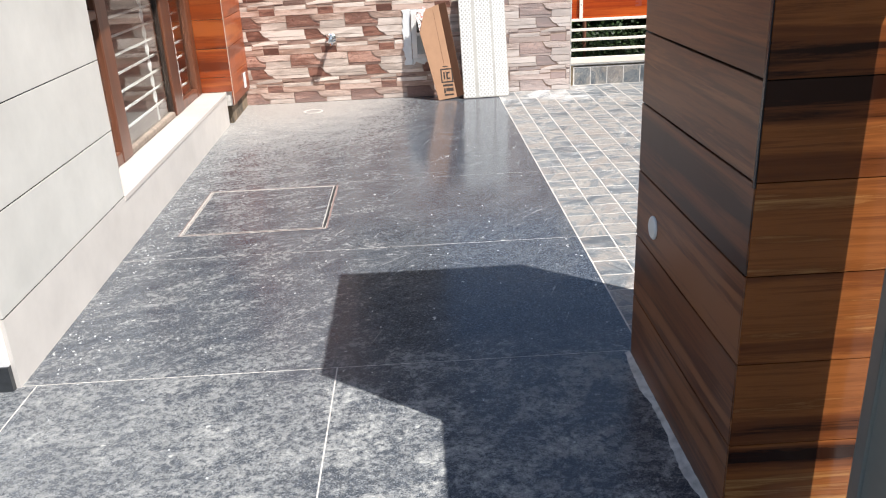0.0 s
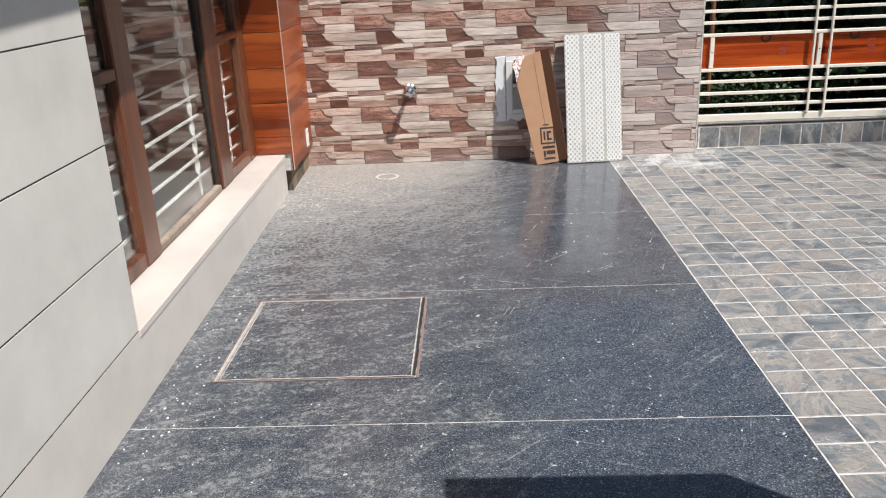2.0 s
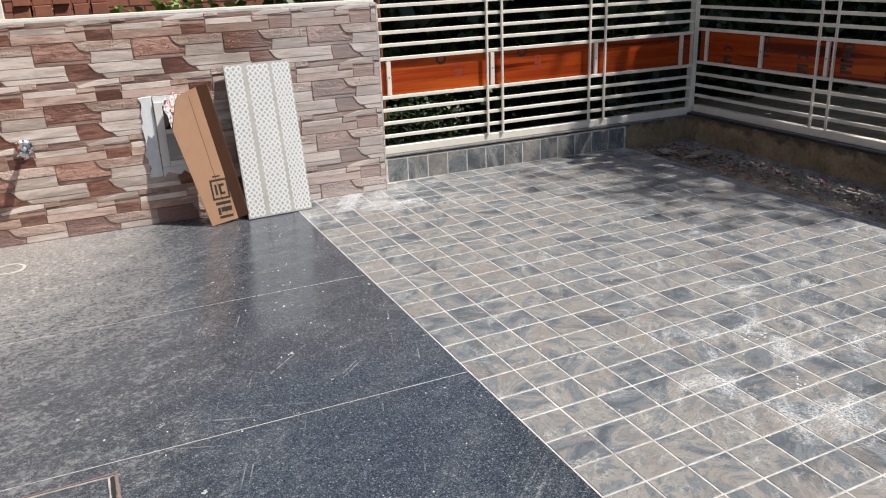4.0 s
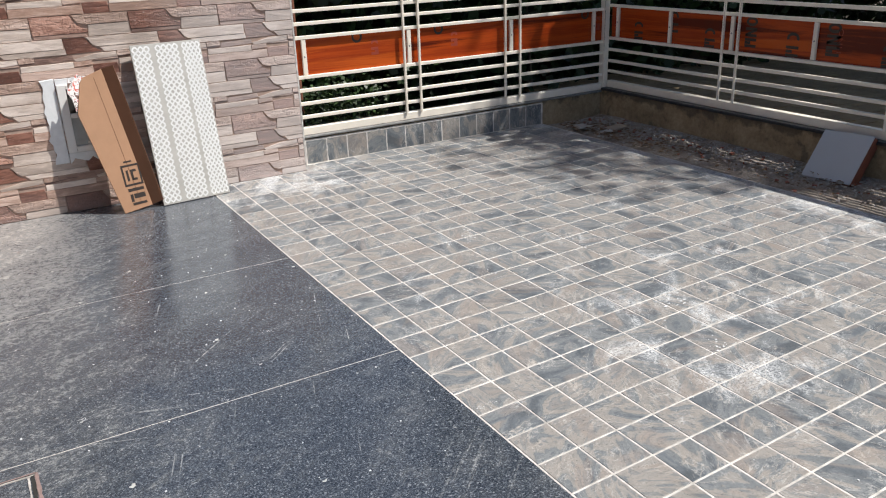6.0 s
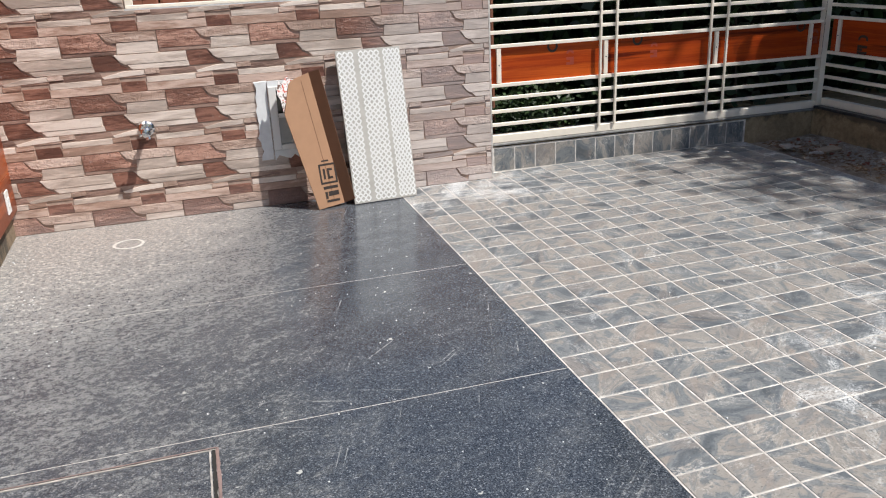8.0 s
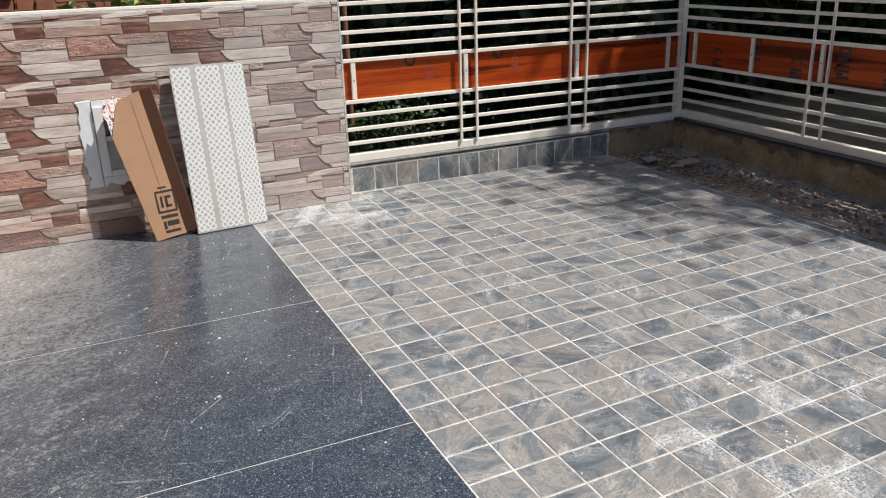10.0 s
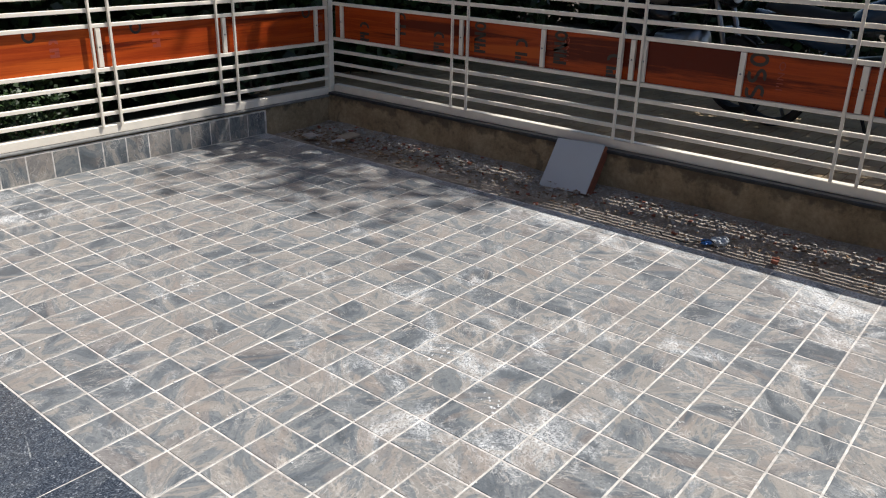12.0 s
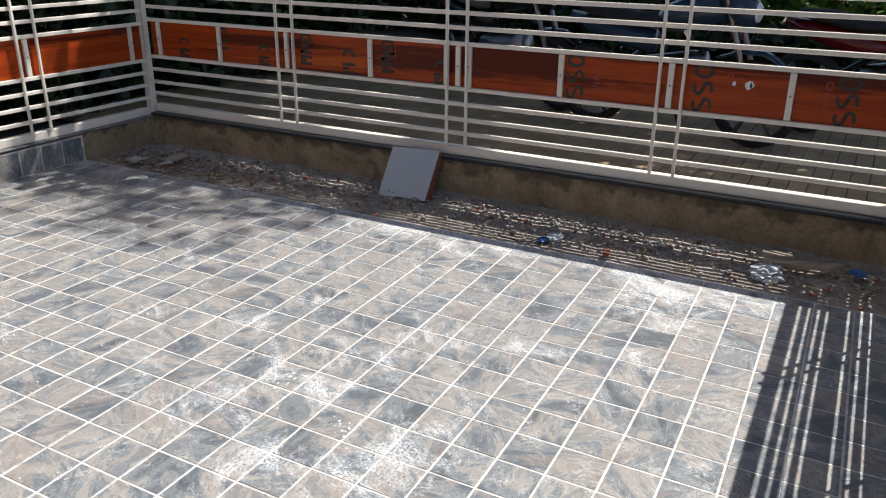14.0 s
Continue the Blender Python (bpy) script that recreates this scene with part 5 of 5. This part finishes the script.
def tree(x, y, h, clumps, seed, label, n=1100, size=0.16, twigs=190):
    r = random.Random(seed)
    ob = empty("tree", pose(x, y, -0.06), label, "tree")
    bm = rod((0, 0, 0), (0.1, 0.05, h * 0.55), 0.16, 10, 0.11)
    for cx, cy, cz, rx, ry, rz in clumps:
        rod((0.1, 0.05, h * 0.5), (cx, cy, cz), 0.07, 7, 0.02, bm)
    part("trunk", bm, M_BARK, ob)
    crown = bmesh.new()
    for cx, cy, cz, rx, ry, rz in clumps:
        k = max(3, round(n * (rx * ry) / 1.2 / 260))
        light = rx < 0.6
        spread, count, blade = ((0.7, 0.7, 0.4), twigs, 0.11) if light else ((0.55, 0.55, 0.4), 260, size)
        # tight clump, placed only to shade the tile carton
        if rx < 0.1:
            spread = (0.26, 0.26, 0.3)
        for _ in range(k):
            d = Vector((r.uniform(-1, 1), r.uniform(-1, 1), r.uniform(-0.8, 0.8)))
            if d.length > 1.1:
                continue
            leaves(crown, (cx + d.x * rx, cy + d.y * ry, cz + d.z * rz), spread, count, blade, r)
    part("crown", crown, M_LEAF, ob)


# crowns out of view, placed to cast the corner dapples and lane shade
tree(8.2, 1.6, 7.0, [(-0.85, 2.0, 4.3, 0.62, 0.75, 0.4), (0.5, 1.0, 4.4, 1.55, 1.65, 0.7), (-0.3, 4.0, 4.3, 1.4, 1.4, 0.7), (1.8, 3.2, 4.6, 1.8, 1.8, 0.8), (0.3, -1.2, 4.3, 1.6, 1.6, 0.7), (2.0, -0.6, 4.6, 1.6, 1.6, 0.7)], 11, "leafy shade tree beyond the fence", 4200)
tree(10.5, -1.0, 12.0, [(-1.70, 2.6, 12.0, 0.3, 0.4, 0.4), (-1.56, 1.9, 12.0, 0.28, 0.35, 0.4), (-1.1, 2.7, 12.1, 0.2, 0.25, 0.3), (-0.85, 1.44, 12.0, 0.06, 0.06, 0.1), (-1.2, 3.75, 12.0, 0.3, 0.25, 0.4), (3.2, -0.6, 12.4, 1.2, 1.2, 0.8), (2.6, -2.6, 12.4, 1.2, 1.2, 0.8)], 17, "tall leafy shade tree beyond the lane", 4000, twigs=125)
tree(10.2, 5.2, 5.6, [(-1.2, 0.6, 4.4, 1.8, 1.9, 0.7), (1.2, 0.0, 4.6, 1.9, 1.9, 0.8), (0.0, 2.6, 4.5, 1.8, 1.7, 0.7), (0.6, -2.6, 4.6, 1.9, 1.7, 0.7), (2.6, -2.0, 4.8, 1.6, 1.8, 0.7), (0.8, -4.6, 4.6, 1.7, 1.5, 0.7)], 12, "leafy shade tree behind the parked motorcycles", 4600)
# unseen tree, added to darken the plot behind the north fence
tree(6.6, 8.6, 5.2, [(-1.4, -1.0, 4.2, 1.5, 1.4, 0.6), (0.4, -1.2, 4.4, 1.5, 1.4, 0.7), (-2.2, 0.4, 4.3, 1.2, 1.3, 0.6), (0.2, 0.8, 4.5, 1.6, 1.5, 0.7), (2.2, 0.0, 4.5, 1.5, 1.6, 0.7), (-1.0, -3.0, 4.1, 0.62, 0.62, 0.45), (-0.8, -2.15, 4.1, 0.65, 0.5, 0.4)], 13, "leafy tree added to shade the next plot", 3600)


def hedge(x0, x1, y0, y1, z0, z1, n, size, mat, seed, label, name="hedge"):
    r = random.Random(seed)
    ob = empty(name, Matrix(), label, "hedge")
    bm = bmesh.new()
    for _ in range(n // 60):
        c = (r.uniform(x0, x1), r.uniform(y0, y1), r.uniform(z0, z1))
        leaves(bm, c, (0.3, 0.3, 0.25), 60, size, r)
    part("leaves", bm, mat, ob)
    for _ in range(16):
        x, y = r.uniform(x0, x1), r.uniform(y0, y1)
        part("stem", rod((x, y, -0.07), (x + r.uniform(-0.2, 0.2), y + r.uniform(-0.2, 0.2), z0 + 0.6 * (z1 - z0)), 0.015, 6, 0.008), M_BARK, ob)


hedge(1.3, 2.4, 7.55, 7.9, 0.0, 0.26, 6000, 0.035, M_LEAFSHADE, 21, "low green shrubs behind the fence")
# added hedge, fills the view between the rails with dark shade
hedge(1.4, 8.5, 8.3, 9.3, 0.0, 1.35, 26000, 0.13, M_LEAFSHADE, 25, "dark green hedge added for the black shade behind the fence")
hedge(-1.5, 1.4, 8.6, 9.4, 0.3, 0.95, 5000, 0.10, M_GRASS, 22, "sunlit grassy growth behind the low wall")
# dark shrubs and far hedge added to hide bright ground and deepen the shade
hedge(9.0, 9.8, -1.5, 5.0, 0.0, 0.30, 8000, 0.13, M_LEAFSHADE, 27, "low dark shrubs added for the shade behind the motorcycles")
hedge(9.0, 9.8, 5.2, 7.2, 0.0, 0.75, 5000, 0.13, M_LEAFSHADE, 28, "dark shrubs added for the shade at the lane bend")
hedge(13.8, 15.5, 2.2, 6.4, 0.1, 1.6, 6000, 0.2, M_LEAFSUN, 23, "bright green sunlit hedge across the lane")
hedge(10.6, 11.4, 6.8, 13.0, 0.0, 1.3, 12000, 0.15, M_LEAFSHADE, 26, "dark hedge added for the shade at the lane end")

# neighbour's brick wall behind the plot
nw = structure("wall_neighbour", box(-6, 9, 9.8, 10.02, -0.06, 1.7), M_MORTAR, "old red brick wall of the next plot", "wall")
bm = bmesh.new()
for row in range(22):
    for k in range(66):
        x = -6 + k * 0.23 + (0.115 if row % 2 else 0)
        box(x, x + 0.218, 9.79, 9.8, -0.05 + row * 0.08, 0.018 + row * 0.08, bm)
tagged(part("bricks", bm, M_BRICKRED, nw), kind="stuff")
# unseen dark block, added so the granite reflects a dark upright edge
structure("wall_reflected", box(-6.0, 0.53, 10.1, 15.0, -0.06, 7.0), plain("dark_reflected_render", (0.075, 0.073, 0.068), 0.9, vary=0.3, scale=3.0, bump=0.3), "tall dark wall, unseen, added for its reflection in the granite", "wall")
stack = empty("brick_stack", pose(-0.085, 8.35, -0.06), "stack of loose red bricks behind the low wall", "brick stack")
bk = mesh_of("brick", box(-0.05, 0.05, -0.11, 0.11, 0, 0.07, bevel=0.004), M_BRICKRED)
for z in range(19):
    for k in range(5):
        ob = part("brick", bk, None, stack)
        ob.matrix_basis = pose((k - 2) * 0.112 + rng.uniform(-0.006, 0.006), rng.uniform(-0.02, 0.02), z * 0.0712, 0, 0, rng.uniform(-3, 3))

pole = rod((1.80, 7.62, -0.07), (1.80, 7.62, 1.75), 0.017, 10)
tagged(part("rusty_pole", pole, plain("rusty_steel", (0.20, 0.08, 0.045), 0.8, vary=0.35, scale=30)), "thin rusty steel pole standing behind the fence", "pole")
crumpled("paper_scrap", 3.93, 7.20, 0.05, M_PLASTIC, 21, "crumpled white paper scrap behind the fence corner")
bpy.data.objects["paper_scrap"].location.z = 0.186

# paved lane with interlocking blocks
pave = structure("pavement", box(4.26, 13.0, -0.55, 9.7, -0.058, -0.042), M_EARTH, "brown block paving outside the fence", "pavement")
bm = bmesh.new()
for j in range(80):
    for i in range(26):
        x, y = 4.28 + i * 0.205 + (0.1 if j % 2 else 0), 0.2 + j * 0.105
        box(x, x + 0.197, y, y + 0.098, -0.043, -0.028 + rng.uniform(-0.002, 0.002), bm)
kp = Mat("interlocking_paver", 0.85)
pp = kp.pos()
kp.color(kp.mix(kp.math("MULTIPLY", kp.island(), 0.5), kp.ramp(kp.noise(pp, 3, 6, 0.7), [(0.3, (0.30, 0.205, 0.11)), (0.7, (0.52, 0.385, 0.225))]), (0.27, 0.195, 0.12)))
kp.bump(kp.noise(pp, 60, 4), 0.4, 0.004)
tagged(part("paving_blocks", bm, kp.m, pave), kind="stuff")


def motorcycle(m, paint, label, covered=False):
    """A commuter motorcycle, front wheel towards +x."""
    ob = empty("motorcycle", m, label, "motorcycle", "parked motorcycles")
    for x in (-0.62, 0.62):
        prof = [(0.245, -0.045), (0.285, -0.035), (0.30, 0.0), (0.285, 0.035), (0.245, 0.045), (0.235, 0.0), (0.245, -0.045)]
        bm = bmesh.new()
        n = 28
        loops = [[bm.verts.new((r * math.cos(2 * math.pi * i / n), z, r * math.sin(2 * math.pi * i / n))) for i in range(n)] for r, z in prof[:-1]]
        for a in range(len(loops)):
            p, q = loops[a], loops[(a + 1) % len(loops)]
            for i in range(n):
                bm.faces.new((p[i], p[(i + 1) % n], q[(i + 1) % n], q[i]))
        bmesh.ops.translate(bm, verts=bm.verts, vec=(x, 0, 0.30))
        tyre = part("tyre", bm, M_TYRE, ob)
        rim = rod((x, -0.035, 0.30), (x, 0.035, 0.30), 0.045, 14)
        for k in range(6):
            a = k * math.pi / 3
            rod((x, 0, 0.30), (x + 0.24 * math.cos(a), 0, 0.30 + 0.24 * math.sin(a)), 0.014, 6, bm=rim)
        part("rim", rim, M_STEEL, tyre)
    def loft(sections, mat, name, label=""):
        bm = bmesh.new()
        n = 14
        loops = []
        for x, z, ry, rz in sections:
            loops.append([bm.verts.new((x, ry * math.cos(2 * math.pi * i / n), z + rz * math.sin(2 * math.pi * i / n))) for i in range(n)])
        for p, q in zip(loops, loops[1:]):
            for i in range(n):
                bm.faces.new((p[i], p[(i + 1) % n], q[(i + 1) % n], q[i]))
        bm.faces.new(loops[0][::-1])
        bm.faces.new(loops[-1])
        o = part(name, bm, mat, ob, label)
        for f in o.data.polygons:
            f.use_smooth = True
        return o
    loft([(-0.12, 0.80, 0.07, 0.05), (0.0, 0.84, 0.13, 0.10), (0.16, 0.88, 0.15, 0.12), (0.30, 0.90, 0.12, 0.10), (0.40, 0.88, 0.05, 0.05)], paint, "tank")
    loft([(-0.70, 0.86, 0.08, 0.03), (-0.5, 0.84, 0.12, 0.05), (-0.25, 0.80, 0.12, 0.05), (-0.05, 0.82, 0.09, 0.05)], M_BIKEGRY if covered else M_TYRE, "seat")
    loft([(-0.80, 0.80, 0.04, 0.03), (-0.6, 0.74, 0.10, 0.07), (-0.3, 0.68, 0.11, 0.09), (-0.12, 0.66, 0.08, 0.08)], paint, "tail_cowl")
    loft([(-0.25, 0.42, 0.10, 0.12), (-0.05, 0.42, 0.15, 0.16), (0.15, 0.44, 0.14, 0.18), (0.26, 0.50, 0.08, 0.12)], M_STEEL, "engine")
    loft([(0.34, 0.95, 0.06, 0.06), (0.45, 0.93, 0.12, 0.12), (0.54, 0.90, 0.11, 0.11), (0.58, 0.89, 0.07, 0.07)], paint, "headlight_cowl")
    part("headlight", rod((0.565, 0, 0.89), (0.595, 0, 0.885), 0.075, 18, 0.05), M_LAMPGLASS, ob)
    loft([(0.36, 0.60, 0.05, 0.01), (0.5, 0.645, 0.06, 0.015), (0.66, 0.64, 0.06, 0.015), (0.82, 0.56, 0.05, 0.01)], paint, "mudguard")
    bm = bmesh.new()
    for y in (-0.08, 0.08):
        rod((0.62, y, 0.30), (0.40, y, 0.98), 0.02, 8, bm=bm)
    part("fork", bm, M_STEEL, ob)
    part("handlebar", rod((0.34, -0.36, 1.03), (0.34, 0.36, 1.03), 0.014, 8), M_TYRE, ob)
    for y in (-0.3, 0.3):
        part("mirror_stem", rod((0.36, y, 1.03), (0.32, y * 1.1, 1.2), 0.006, 6), M_TYRE, ob)
        part("mirror", rod((0.325, y * 1.1, 1.22), (0.31, y * 1.1, 1.22), 0.055, 14), M_BIKEBLK, ob)
    part("exhaust", rod((0.05, -0.15, 0.32), (-0.75, -0.17, 0.42), 0.035, 10, 0.045), M_STEEL, ob)
    bm = rod((0.38, 0, 0.9), (0.05, 0, 0.30), 0.025, 8)
    rod((-0.1, 0, 0.66), (-0.62, 0.0, 0.30), 0.025, 8, bm=bm)
    part("frame_tube", bm, M_BIKEBLK, ob)
    part("side_stand", rod((-0.05, 0.1, 0.30), (-0.02, 0.26, 0.0), 0.012, 6), M_TYRE, ob)


LANE = -0.028
motorcycle(pose(6.14, 4.2, LANE, 5, 0, -101), M_BIKEBLU, "dark blue motorcycle parked side-on under the trees")
motorcycle(pose(6.55, 2.75, LANE, 5, 0, -104), M_BIKERED, "red and black motorcycle parked under the trees")
motorcycle(pose(6.75, 5.75, LANE, 5, 0, -112), M_BIKEBLK, "black motorcycle with a grey seat cover parked under the trees", True)

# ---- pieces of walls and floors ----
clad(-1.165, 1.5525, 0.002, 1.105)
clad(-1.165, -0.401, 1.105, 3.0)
lay_yard()
